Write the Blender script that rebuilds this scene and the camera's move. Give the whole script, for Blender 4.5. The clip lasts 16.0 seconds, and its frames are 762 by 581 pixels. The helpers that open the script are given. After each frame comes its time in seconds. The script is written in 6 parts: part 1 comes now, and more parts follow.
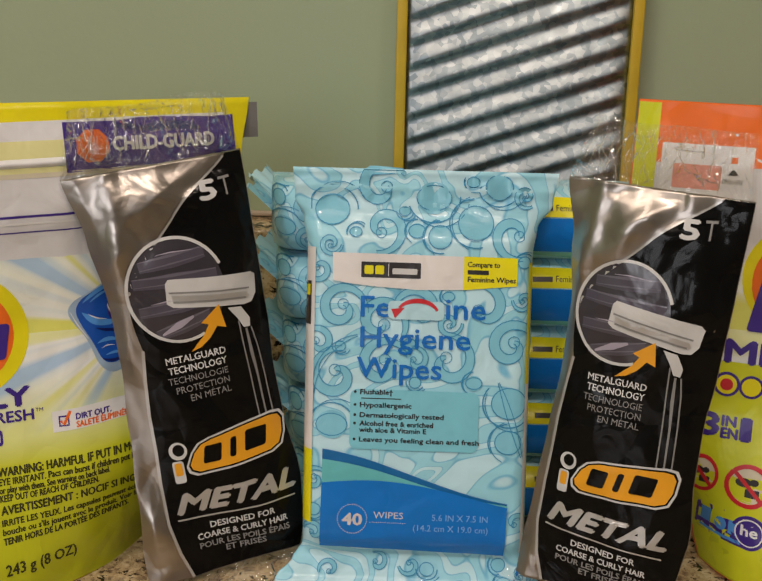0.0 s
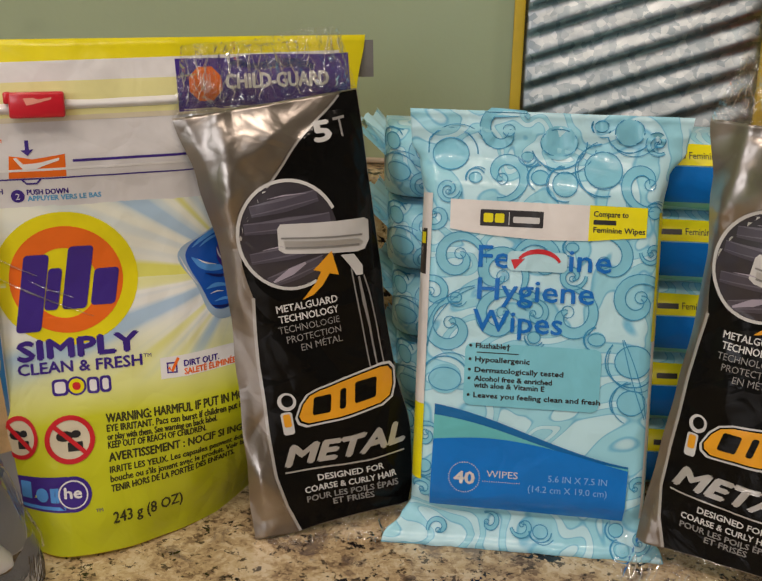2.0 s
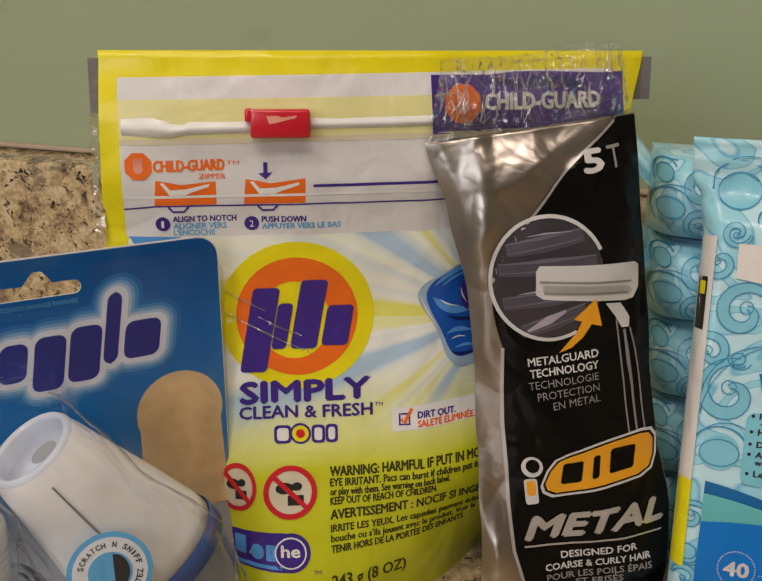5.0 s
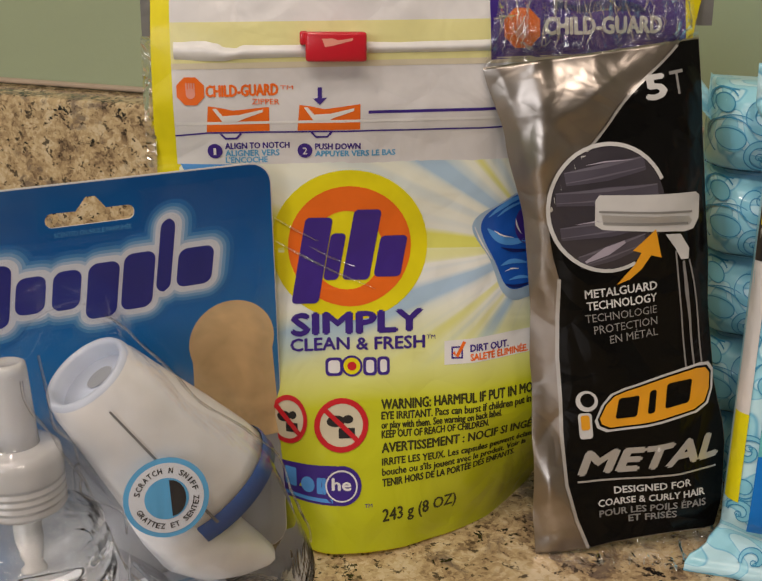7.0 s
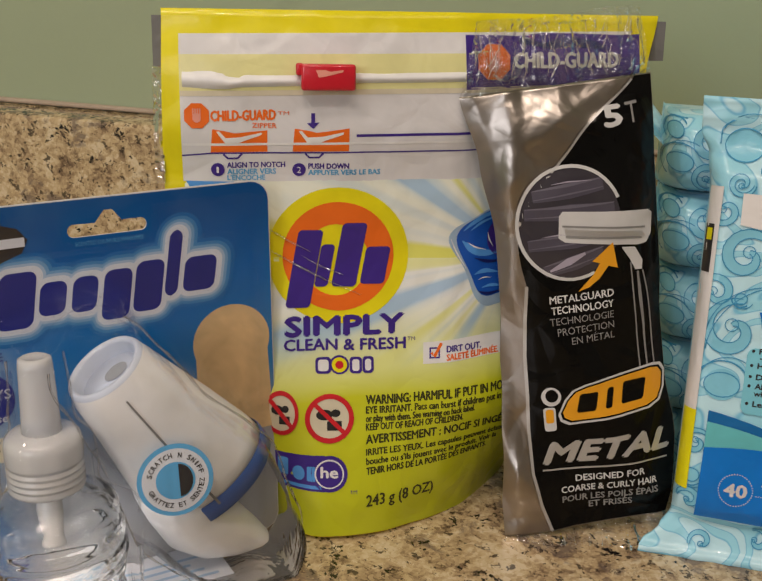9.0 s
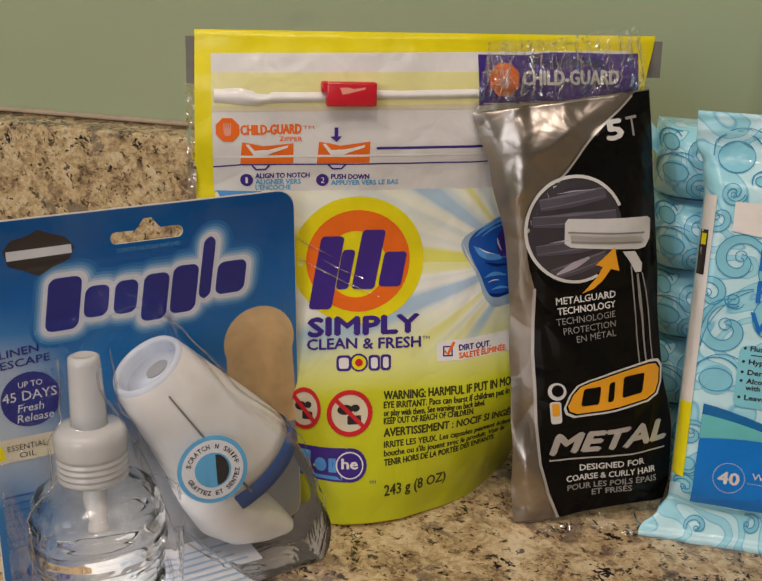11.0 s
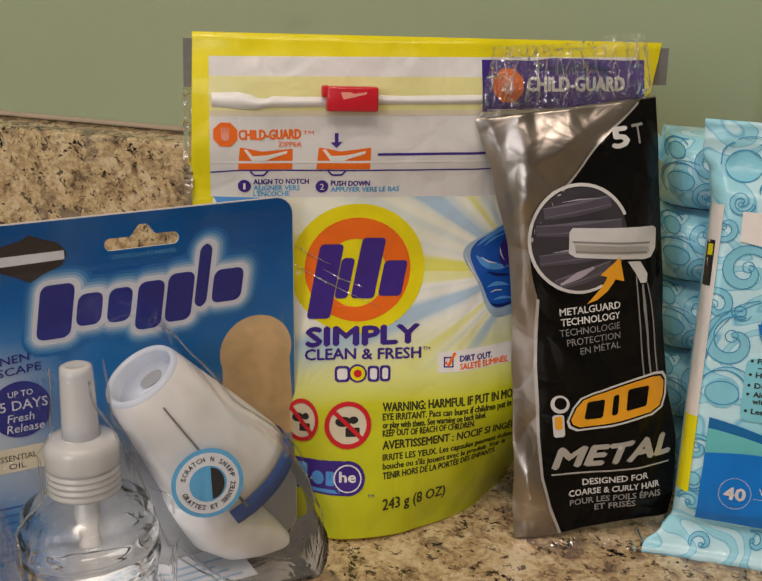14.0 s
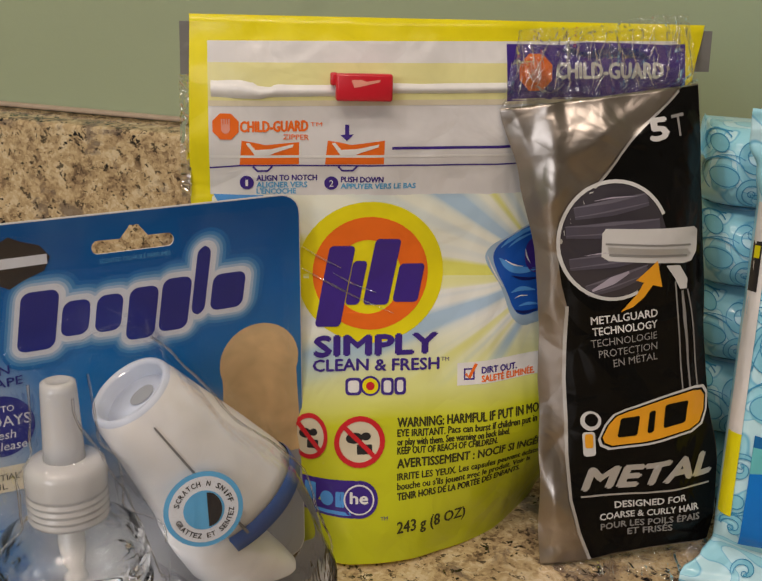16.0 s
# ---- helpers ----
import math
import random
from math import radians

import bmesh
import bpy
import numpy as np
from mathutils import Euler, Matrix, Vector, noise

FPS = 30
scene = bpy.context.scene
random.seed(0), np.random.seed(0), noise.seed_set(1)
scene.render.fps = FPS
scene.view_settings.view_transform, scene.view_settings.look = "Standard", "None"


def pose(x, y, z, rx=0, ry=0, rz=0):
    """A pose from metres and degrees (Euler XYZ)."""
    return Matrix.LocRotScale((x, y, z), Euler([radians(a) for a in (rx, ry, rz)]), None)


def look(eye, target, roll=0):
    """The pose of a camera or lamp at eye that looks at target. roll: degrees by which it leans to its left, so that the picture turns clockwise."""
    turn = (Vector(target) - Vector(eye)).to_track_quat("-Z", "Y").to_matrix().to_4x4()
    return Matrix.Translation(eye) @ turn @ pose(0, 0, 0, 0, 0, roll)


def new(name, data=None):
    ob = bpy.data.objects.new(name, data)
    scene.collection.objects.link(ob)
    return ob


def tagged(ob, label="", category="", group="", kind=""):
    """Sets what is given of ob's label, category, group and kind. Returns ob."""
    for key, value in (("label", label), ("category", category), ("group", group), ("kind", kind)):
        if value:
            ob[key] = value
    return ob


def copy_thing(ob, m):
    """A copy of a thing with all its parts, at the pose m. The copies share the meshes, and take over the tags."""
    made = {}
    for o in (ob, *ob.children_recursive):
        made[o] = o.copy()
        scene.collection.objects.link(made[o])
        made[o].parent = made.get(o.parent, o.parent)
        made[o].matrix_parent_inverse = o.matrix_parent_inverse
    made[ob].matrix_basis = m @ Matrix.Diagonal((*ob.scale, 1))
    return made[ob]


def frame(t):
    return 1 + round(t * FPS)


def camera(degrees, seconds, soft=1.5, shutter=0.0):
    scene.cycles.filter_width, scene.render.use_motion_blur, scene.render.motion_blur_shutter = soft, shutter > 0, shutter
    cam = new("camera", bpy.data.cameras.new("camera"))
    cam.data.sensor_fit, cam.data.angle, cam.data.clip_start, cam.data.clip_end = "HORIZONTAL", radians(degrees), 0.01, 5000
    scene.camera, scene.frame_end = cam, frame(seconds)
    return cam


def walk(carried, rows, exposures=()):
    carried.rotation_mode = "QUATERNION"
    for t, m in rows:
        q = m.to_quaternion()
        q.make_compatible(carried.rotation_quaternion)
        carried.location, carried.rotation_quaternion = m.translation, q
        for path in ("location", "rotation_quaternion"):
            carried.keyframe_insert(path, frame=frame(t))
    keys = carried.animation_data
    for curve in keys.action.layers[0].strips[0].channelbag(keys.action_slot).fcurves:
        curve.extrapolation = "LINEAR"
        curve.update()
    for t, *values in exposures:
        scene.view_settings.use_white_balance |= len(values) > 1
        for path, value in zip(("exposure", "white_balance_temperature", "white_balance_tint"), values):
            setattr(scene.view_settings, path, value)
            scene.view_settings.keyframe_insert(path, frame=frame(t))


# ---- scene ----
cam = camera(39.9, 16.0)
PATH = [
    (0, (0.03, 0.062, 0.258), (-0.04, 1.97, -0.338), 1.2),
    (0.5, (0.03, 0.063, 0.256), (-0.041, 1.963, -0.364), 1.1),
    (1, (0.029, 0.066, 0.252), (-0.066, 1.958, -0.391), 1.0),
    (1.5, (0.025, 0.072, 0.249), (-0.124, 1.953, -0.413), 0.8),
    (2, (0.014, 0.078, 0.248), (-0.204, 1.948, -0.425), 0.9),
    (2.5, (0.004, 0.089, 0.248), (-0.3, 1.946, -0.43), 0.8),
    (3, (-0.009, 0.1, 0.246), (-0.385, 1.943, -0.435), 0.9),
    (3.5, (-0.019, 0.109, 0.247), (-0.449, 1.938, -0.438), 0.7),
    (4, (-0.019, 0.116, 0.245), (-0.505, 1.941, -0.413), 0.6),
    (4.2, (-0.02, 0.117, 0.248), (-0.522, 1.942, -0.397), 0.6),
    (6.3, (-0.045, 0.128, 0.231), (-0.562, 1.927, -0.472), 0.7),
    (6.5, (-0.042, 0.126, 0.231), (-0.581, 1.915, -0.481), 0.6),
    (7, (-0.043, 0.12, 0.23), (-0.578, 1.907, -0.493), 0.7),
    (7.5, (-0.044, 0.111, 0.234), (-0.545, 1.903, -0.499), 0.9),
    (8, (-0.039, 0.102, 0.235), (-0.547, 1.904, -0.47), 0.8),
    (8.5, (-0.039, 0.094, 0.236), (-0.537, 1.903, -0.456), 1.0),
    (8.7, (-0.038, 0.089, 0.238), (-0.531, 1.899, -0.455), 1.3),
    (10.8, (-0.044, 0.056, 0.247), (-0.49, 1.88, -0.442), 1.8),
    (11, (-0.046, 0.053, 0.249), (-0.493, 1.878, -0.437), 1.8),
    (11.5, (-0.046, 0.045, 0.25), (-0.485, 1.878, -0.421), 1.9),
    (12, (-0.047, 0.046, 0.248), (-0.472, 1.883, -0.419), 2.0),
    (12.5, (-0.051, 0.051, 0.247), (-0.469, 1.887, -0.427), 2.2),
    (13, (-0.052, 0.058, 0.243), (-0.469, 1.889, -0.444), 2.1),
    (13.5, (-0.052, 0.059, 0.245), (-0.465, 1.89, -0.447), 2.3),
    (14, (-0.051, 0.061, 0.246), (-0.486, 1.894, -0.424), 2.3),
    (14.5, (-0.051, 0.066, 0.247), (-0.478, 1.899, -0.429), 2.3),
    (15, (-0.049, 0.076, 0.244), (-0.49, 1.904, -0.436), 2.1),
    (15.5, (-0.055, 0.085, 0.242), (-0.5, 1.908, -0.452), 2.1),
    (16, (-0.056, 0.095, 0.24), (-0.532, 1.911, -0.449), 2.0),
]
from mathutils.geometry import tessellate_polygon

walk(cam, [(t, look(eye, target, roll)) for t, eye, target, roll in PATH])

# ---- light ----
world = bpy.data.worlds.new("room_air")
scene.world = world
world.use_nodes = True
world.node_tree.nodes["Background"].inputs[0].default_value = (0.95, 0.97, 1.0, 1)
world.node_tree.nodes["Background"].inputs[1].default_value = 0.03
scene.view_settings.exposure = 0.40


def lamp(name, x, y, z, size_x, size_y, watts, colour, target):
    data = bpy.data.lights.new(name, "AREA")
    data.shape, data.size, data.size_y, data.energy, data.color = "RECTANGLE", size_x, size_y, watts, colour
    ob = new(name, data)
    ob.matrix_world = look((x, y, z), target)
    return ob


WARM = (1.0, 0.825, 0.70)
for x, y, watts in ((-0.60, -0.45, 5.2), (0.05, -0.60, 5.4), (0.70, -0.55, 3.4), (-0.35, 0.12, 2.0)):
    lamp("ceiling_light_lamp", x, y, 1.485, 0.17, 0.17, watts, WARM, (x, y + 0.01, 0))
lamp("window_light_lamp", -0.7, -1.66, 0.65, 1.1, 0.9, 9.0, (0.95, 0.945, 1.0), (-0.6, 0.0, 0.45))


# ---- materials ----
def nodes_of(name):
    m = bpy.data.materials.new(name)
    m.use_nodes = True
    t = m.node_tree
    return m, t, t.nodes["Principled BSDF"]


def link(t, a, b):
    t.links.new(a, b)


def noise_node(t, scale, detail=4.0, rough=0.55, dist=0.0, vector=None):
    n = t.nodes.new("ShaderNodeTexNoise")
    n.inputs["Scale"].default_value, n.inputs["Detail"].default_value = scale, detail
    n.inputs["Roughness"].default_value, n.inputs["Distortion"].default_value = rough, dist
    if vector:
        link(t, vector, n.inputs["Vector"])
    return n


def ramp_node(t, fac, stops):
    r = t.nodes.new("ShaderNodeValToRGB")
    e = r.color_ramp.elements
    while len(e) < len(stops):
        e.new(0.5)
    for el, (p, c) in zip(e, stops):
        el.position, el.color = p, (*c, 1) if len(c) == 3 else c
    link(t, fac, r.inputs["Fac"])
    return r


def mix_node(t, kind, fac, a, b):
    m = t.nodes.new("ShaderNodeMix")
    m.data_type, m.blend_type = "RGBA", kind
    for sock, v in ((m.inputs["Factor"], fac), (m.inputs["A"], a), (m.inputs["B"], b)):
        if isinstance(v, (int, float)):
            sock.default_value = v
        elif isinstance(v, tuple):
            sock.default_value = (*v, 1)
        else:
            link(t, v, sock)
    return m.outputs["Result"]


def coords(t):
    return t.nodes.new("ShaderNodeTexCoord").outputs["Object"]


def bump(t, bsdf, height, strength, distance):
    b = t.nodes.new("ShaderNodeBump")
    b.inputs["Strength"].default_value, b.inputs["Distance"].default_value = strength, distance
    link(t, height, b.inputs["Height"])
    link(t, b.outputs["Normal"], bsdf.inputs["Normal"])


def film(name, colour, rough=0.3, metal=0.0, crease=0.35, wear=0.06, coat=0.12, sharp=0.18):
    """Printed packaging film: colour, faint unevenness and crumpled relief."""
    m, t, b = nodes_of(name)
    c = coords(t)
    n = noise_node(t, 60, 3, 0.6, 0.4, c)
    dark = tuple(v * (1 - wear * 2) for v in colour)
    link(t, ramp_node(t, n.outputs["Fac"], [(0.3, dark), (0.7, colour)]).outputs["Color"], b.inputs["Base Color"])
    b.inputs["Roughness"].default_value, b.inputs["Metallic"].default_value = rough, metal
    b.inputs["Coat Weight"].default_value, b.inputs["Coat Roughness"].default_value = coat, 0.07
    b.inputs["Specular IOR Level"].default_value = 0.35
    fold(t, b, c, crease, sharp)
    return m


def fold(t, b, c, crease, sharp):
    """Soft waves and sharp fold lines of crumpled film."""
    w = noise_node(t, 34, 2.5, 0.5, 1.2, c)
    warp = noise_node(t, 22, 2, 0.5, 0, c)
    shift = t.nodes.new("ShaderNodeVectorMath")
    shift.operation = "MULTIPLY_ADD"
    link(t, warp.outputs["Color"], shift.inputs[0])
    shift.inputs[1].default_value = (0.025, 0.025, 0.025)
    link(t, c, shift.inputs[2])
    cells = t.nodes.new("ShaderNodeTexVoronoi")
    cells.feature = "DISTANCE_TO_EDGE"
    cells.inputs["Scale"].default_value = 42
    link(t, shift.outputs[0], cells.inputs["Vector"])
    total = t.nodes.new("ShaderNodeMath")
    total.operation = "MULTIPLY_ADD"
    link(t, cells.outputs["Distance"], total.inputs[0])
    total.inputs[1].default_value = sharp / max(crease, 0.01)
    link(t, w.outputs["Fac"], total.inputs[2])
    bump(t, b, total.outputs[0], min(1.0, crease), 0.004)


def plain(name, colour, rough=0.5, metal=0.0, coat=0.0):
    m, t, b = nodes_of(name)
    c = coords(t)
    n = noise_node(t, 90, 4, 0.6, 0, c)
    dark = tuple(v * 0.9 for v in colour)
    link(t, ramp_node(t, n.outputs["Fac"], [(0.35, dark), (0.65, colour)]).outputs["Color"], b.inputs["Base Color"])
    b.inputs["Roughness"].default_value, b.inputs["Metallic"].default_value, b.inputs["Coat Weight"].default_value = rough, metal, coat
    bump(t, b, noise_node(t, 400, 2, 0.5, 0, c).outputs["Fac"], 0.08, 0.0006)
    return m


def clear_film(name, tint=(1, 1, 1), gloss=1.0, scale=70, strength=0.6, extra=0.03, depth=0.004):
    """Thin clear plastic: see-through, with a glossy sheen on its creases."""
    m, t, b = nodes_of(name)
    t.nodes.remove(b)
    out = t.nodes["Material Output"]
    tr = t.nodes.new("ShaderNodeBsdfTransparent")
    tr.inputs[0].default_value = (*tint, 1)
    gl = t.nodes.new("ShaderNodeBsdfGlossy")
    gl.inputs["Roughness"].default_value = 0.05
    gl.inputs["Color"].default_value = (gloss, gloss, gloss, 1)
    fr = t.nodes.new("ShaderNodeFresnel")
    fr.inputs["IOR"].default_value = 1.45
    add = t.nodes.new("ShaderNodeMath")
    add.operation = "ADD"
    add.inputs[1].default_value = extra
    link(t, fr.outputs[0], add.inputs[0])
    mx = t.nodes.new("ShaderNodeMixShader")
    link(t, add.outputs[0], mx.inputs[0])
    link(t, tr.outputs[0], mx.inputs[1])
    link(t, gl.outputs[0], mx.inputs[2])
    link(t, mx.outputs[0], out.inputs[0])
    bp = t.nodes.new("ShaderNodeBump")
    bp.inputs["Strength"].default_value, bp.inputs["Distance"].default_value = strength, depth
    link(t, noise_node(t, scale, 3, 0.6, 1.0, coords(t)).outputs["Fac"], bp.inputs["Height"])
    for n in (gl, fr):
        link(t, bp.outputs[0], n.inputs["Normal"])
    return m


def granite():
    """Polished stone of small cream, tan and brown crystals with dark specks."""
    m, t, b = nodes_of("granite")
    c = coords(t)
    warp = noise_node(t, 160, 3, 0.6, 0, c)
    shift = t.nodes.new("ShaderNodeVectorMath")
    shift.operation = "MULTIPLY_ADD"
    link(t, warp.outputs["Color"], shift.inputs[0])
    shift.inputs[1].default_value = (0.006, 0.006, 0.006)
    link(t, c, shift.inputs[2])

    def crystals(scale):
        v = t.nodes.new("ShaderNodeTexVoronoi")
        v.inputs["Scale"].default_value = scale
        link(t, shift.outputs[0], v.inputs["Vector"])
        sep = t.nodes.new("ShaderNodeSeparateColor")
        link(t, v.outputs["Color"], sep.inputs[0])
        return sep

    def blend(a, b_sock, k):
        n = t.nodes.new("ShaderNodeMath")
        n.operation = "MULTIPLY_ADD"
        link(t, b_sock, n.inputs[0])
        n.inputs[1].default_value = k
        link(t, a, n.inputs[2])
        return n.outputs[0]

    small, large = crystals(620), crystals(250)
    field = noise_node(t, 46, 6, 0.7, 0.5, c).outputs["Fac"]
    tone = blend(blend(field, small.outputs[0], 0.16), large.outputs[0], 0.15)
    col = ramp_node(t, tone, [(0.40, (0.085, 0.058, 0.038)), (0.50, (0.22, 0.15, 0.09)), (0.59, (0.40, 0.29, 0.165)), (0.69, (0.54, 0.41, 0.235)), (0.82, (0.66, 0.55, 0.37))]).outputs["Color"]
    mauve = ramp_node(t, blend(noise_node(t, 34, 5, 0.66, 0.5, c).outputs["Fac"], large.outputs[1], 0.10), [(0.60, (0, 0, 0)), (0.68, (0.75, 0.75, 0.75))]).outputs["Color"]
    col = mix_node(t, "MIX", mauve, col, (0.14, 0.105, 0.09))
    dark = ramp_node(t, blend(noise_node(t, 58, 4, 0.7, 0.5, c).outputs["Fac"], small.outputs[1], 0.12), [(0.68, (0, 0, 0)), (0.705, (1, 1, 1))]).outputs["Color"]
    col = mix_node(t, "MIX", dark, col, (0.016, 0.014, 0.015))
    speck = ramp_node(t, blend(noise_node(t, 190, 3, 0.65, 0.3, c).outputs["Fac"], small.outputs[2], 0.14), [(0.675, (0, 0, 0)), (0.715, (0.85, 0.85, 0.85))]).outputs["Color"]
    col = mix_node(t, "MIX", speck, col, (0.03, 0.022, 0.018))
    link(t, col, b.inputs["Base Color"])
    b.inputs["Roughness"].default_value = 0.14
    bump(t, b, noise_node(t, 300, 2, 0.5, 0, c).outputs["Fac"], 0.05, 0.0005)
    return m


def wall_paint(name, colour):
    m, t, b = nodes_of(name)
    c = coords(t)
    big = ramp_node(t, noise_node(t, 5, 4, 0.6, 0.3, c).outputs["Fac"], [(0.3, tuple(v * 0.94 for v in colour)), (0.7, colour)]).outputs["Color"]
    smudge = ramp_node(t, noise_node(t, 22, 2, 0.5, 0.2, c).outputs["Fac"], [(0.70, (0, 0, 0)), (0.78, (0.35, 0.35, 0.35))]).outputs["Color"]
    link(t, mix_node(t, "MIX", smudge, big, tuple(v * 0.72 for v in colour)), b.inputs["Base Color"])
    b.inputs["Roughness"].default_value = 0.55
    bump(t, b, noise_node(t, 260, 3, 0.6, 0, c).outputs["Fac"], 0.12, 0.0008)
    return m


GRANITE = granite()
SAGE = wall_paint("sage_wall_paint", (0.365, 0.435, 0.285))
CREAM = wall_paint("cream_wall_paint", (0.36, 0.34, 0.30))
CEIL = wall_paint("white_ceiling_paint", (0.8, 0.79, 0.76))
CAULK = plain("pinkish_caulk", (0.45, 0.36, 0.28), 0.7)
GALV, _t, _b = nodes_of("galvanised_steel")
_c = coords(_t)
_v = _t.nodes.new("ShaderNodeTexVoronoi")
_v.inputs["Scale"].default_value = 330
link(_t, _c, _v.inputs["Vector"])
link(_t, ramp_node(_t, _v.outputs["Color"], [(0.2, (0.22, 0.26, 0.28)), (0.8, (0.40, 0.43, 0.44))]).outputs["Color"], _b.inputs["Base Color"])
link(_t, ramp_node(_t, noise_node(_t, 80, 4, 0.6, 0.5, _c).outputs["Fac"], [(0.3, (0.30,) * 3), (0.7, (0.55,) * 3)]).outputs["Color"], _b.inputs["Roughness"])
_b.inputs["Metallic"].default_value = 1.0
bump(_t, _b, noise_node(_t, 120, 3, 0.6, 0.3, _c).outputs["Fac"], 0.25, 0.001)
MUSTARD = plain("mustard_yellow_paint", (0.62, 0.42, 0.03), 0.45)

YELLOW = film("yellow_film", (0.86, 0.76, 0.01), 0.32)
LIME = film("lime_yellow_film", (0.66, 0.70, 0.02), 0.32)
WHITE = film("white_film", (0.84, 0.84, 0.84), 0.3)
PALEGREY = film("pale_grey_film", (0.76, 0.755, 0.77), 0.3, sharp=0.3)
PALEYEL = film("translucent_yellow_film", (0.80, 0.77, 0.36), 0.35)
ORANGE = film("orange_ink", (0.90, 0.17, 0.015), 0.32)
PURPLE = film("violet_ink", (0.055, 0.025, 0.26), 0.32)
SKYINK = film("sky_blue_ink", (0.12, 0.42, 0.72), 0.32)
INK = film("dark_ink", (0.03, 0.028, 0.03), 0.35)
OLIVE = film("olive_ink", (0.05, 0.05, 0.015), 0.35)
REDINK = film("red_ink", (0.62, 0.02, 0.03), 0.35)
SALMON = film("salmon_ink", (0.85, 0.36, 0.28), 0.35)
CREASE = clear_film("film_crease", gloss=1.0, scale=160, strength=1.0, extra=0.35, depth=0.006)
GLINT = clear_film("glossy_fold", gloss=1.0, scale=200, strength=0.4, extra=0.45, depth=0.002)
NAVYFILM = film("navy_ink", (0.012, 0.02, 0.14), 0.3)
GREYTAB = film("grey_tape", (0.20, 0.20, 0.20), 0.4)
REDPLASTIC = plain("red_plastic", (0.62, 0.012, 0.03), 0.28, 0, 0.4)
CREAMINK = film("cream_ink", (0.72, 0.66, 0.5), 0.35)
PODBLUE = film("deep_blue_ink", (0.015, 0.10, 0.50), 0.25)
PODLIGHT = film("light_blue_ink", (0.10, 0.34, 0.80), 0.25)

BLACKFILM = film("black_film", (0.004, 0.004, 0.004), 0.17, 0, 0.5, coat=0.0, sharp=0.5)
BLACKFILM.node_tree.nodes["Principled BSDF"].inputs["Specular IOR Level"].default_value = 0.17
SILVER = film("silver_foil", (0.42, 0.38, 0.345), 0.33, 1.0, 0.4, sharp=0.22)
SILVERINK = film("silver_ink", (0.58, 0.57, 0.56), 0.34, 0.5, 0.4)
GREYINK = film("grey_ink", (0.26, 0.255, 0.25), 0.4)
LIGHTINK = film("light_grey_ink", (0.66, 0.66, 0.66), 0.35)
AMBER = film("amber_ink", (0.88, 0.40, 0.02), 0.3)
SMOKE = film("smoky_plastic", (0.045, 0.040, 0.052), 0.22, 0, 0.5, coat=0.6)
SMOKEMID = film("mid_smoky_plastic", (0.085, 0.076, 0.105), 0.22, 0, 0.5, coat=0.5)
# next two: paler tones painted as glints and highlights in the window
SMOKEGLINT = film("painted_violet_glint", (0.44, 0.40, 0.50), 0.3)
SMOKEHIGHLIGHT = film("painted_smoky_highlight", (0.15, 0.14, 0.18), 0.2, 0, 0.5, coat=0.6)
CELLOFOOT = clear_film("clear_film_end", gloss=0.9, scale=58, strength=0.5, extra=0.02, depth=0.006)
CELLO = clear_film("cellophane", gloss=1.0, scale=58, strength=1.0, extra=0.12, depth=0.016)

AQUA_PALE = film("pale_aqua_film", (0.50, 0.78, 0.88), 0.3)
PALE, MID, LINE = (0.52, 0.80, 0.90), (0.33, 0.69, 0.83), (0.14, 0.47, 0.69)
SCROLL, _t, _b = nodes_of("scroll_printed_film")
_c = coords(_t)
_n = noise_node(_t, 26, 0.5, 0.4, 1.6, _c)
_col = ramp_node(_t, _n.outputs["Fac"], [(0.36, PALE), (0.370, LINE), (0.381, MID), (0.445, MID), (0.454, LINE), (0.463, PALE), (0.54, PALE), (0.549, LINE), (0.559, MID), (0.63, MID), (0.640, LINE), (0.651, PALE)]).outputs["Color"]
link(_t, _col, _b.inputs["Base Color"])
_b.inputs["Roughness"].default_value, _b.inputs["Specular IOR Level"].default_value = 0.28, 0.4
_b.inputs["Coat Weight"].default_value, _b.inputs["Coat Roughness"].default_value = 0.12, 0.07
fold(_t, _b, _c, 0.45, 0.3)
AQUA = film("aqua_ink", (0.24, 0.61, 0.78), 0.3)
AQUA_LINE = film("blue_line_ink", (0.045, 0.30, 0.55), 0.3)
AQUA_PANEL = film("aqua_panel_ink", (0.22, 0.62, 0.76), 0.3)
TEAL = film("teal_ink", (0.14, 0.54, 0.58), 0.28)
ROYAL = film("royal_blue_ink", (0.005, 0.19, 0.66), 0.25)
DEEPBLUE = film("deep_wave_ink", (0.01, 0.15, 0.42), 0.25)
TITLEBLUE = film("title_blue_ink", (0.004, 0.165, 0.60), 0.35)
LABELYEL = film("label_yellow_ink", (0.88, 0.80, 0.01), 0.3)
LABELWHITE = film("label_white_ink", (0.82, 0.80, 0.79), 0.3)
FAINTBLUE = film("faint_blue_ink", (0.22, 0.46, 0.84), 0.3)

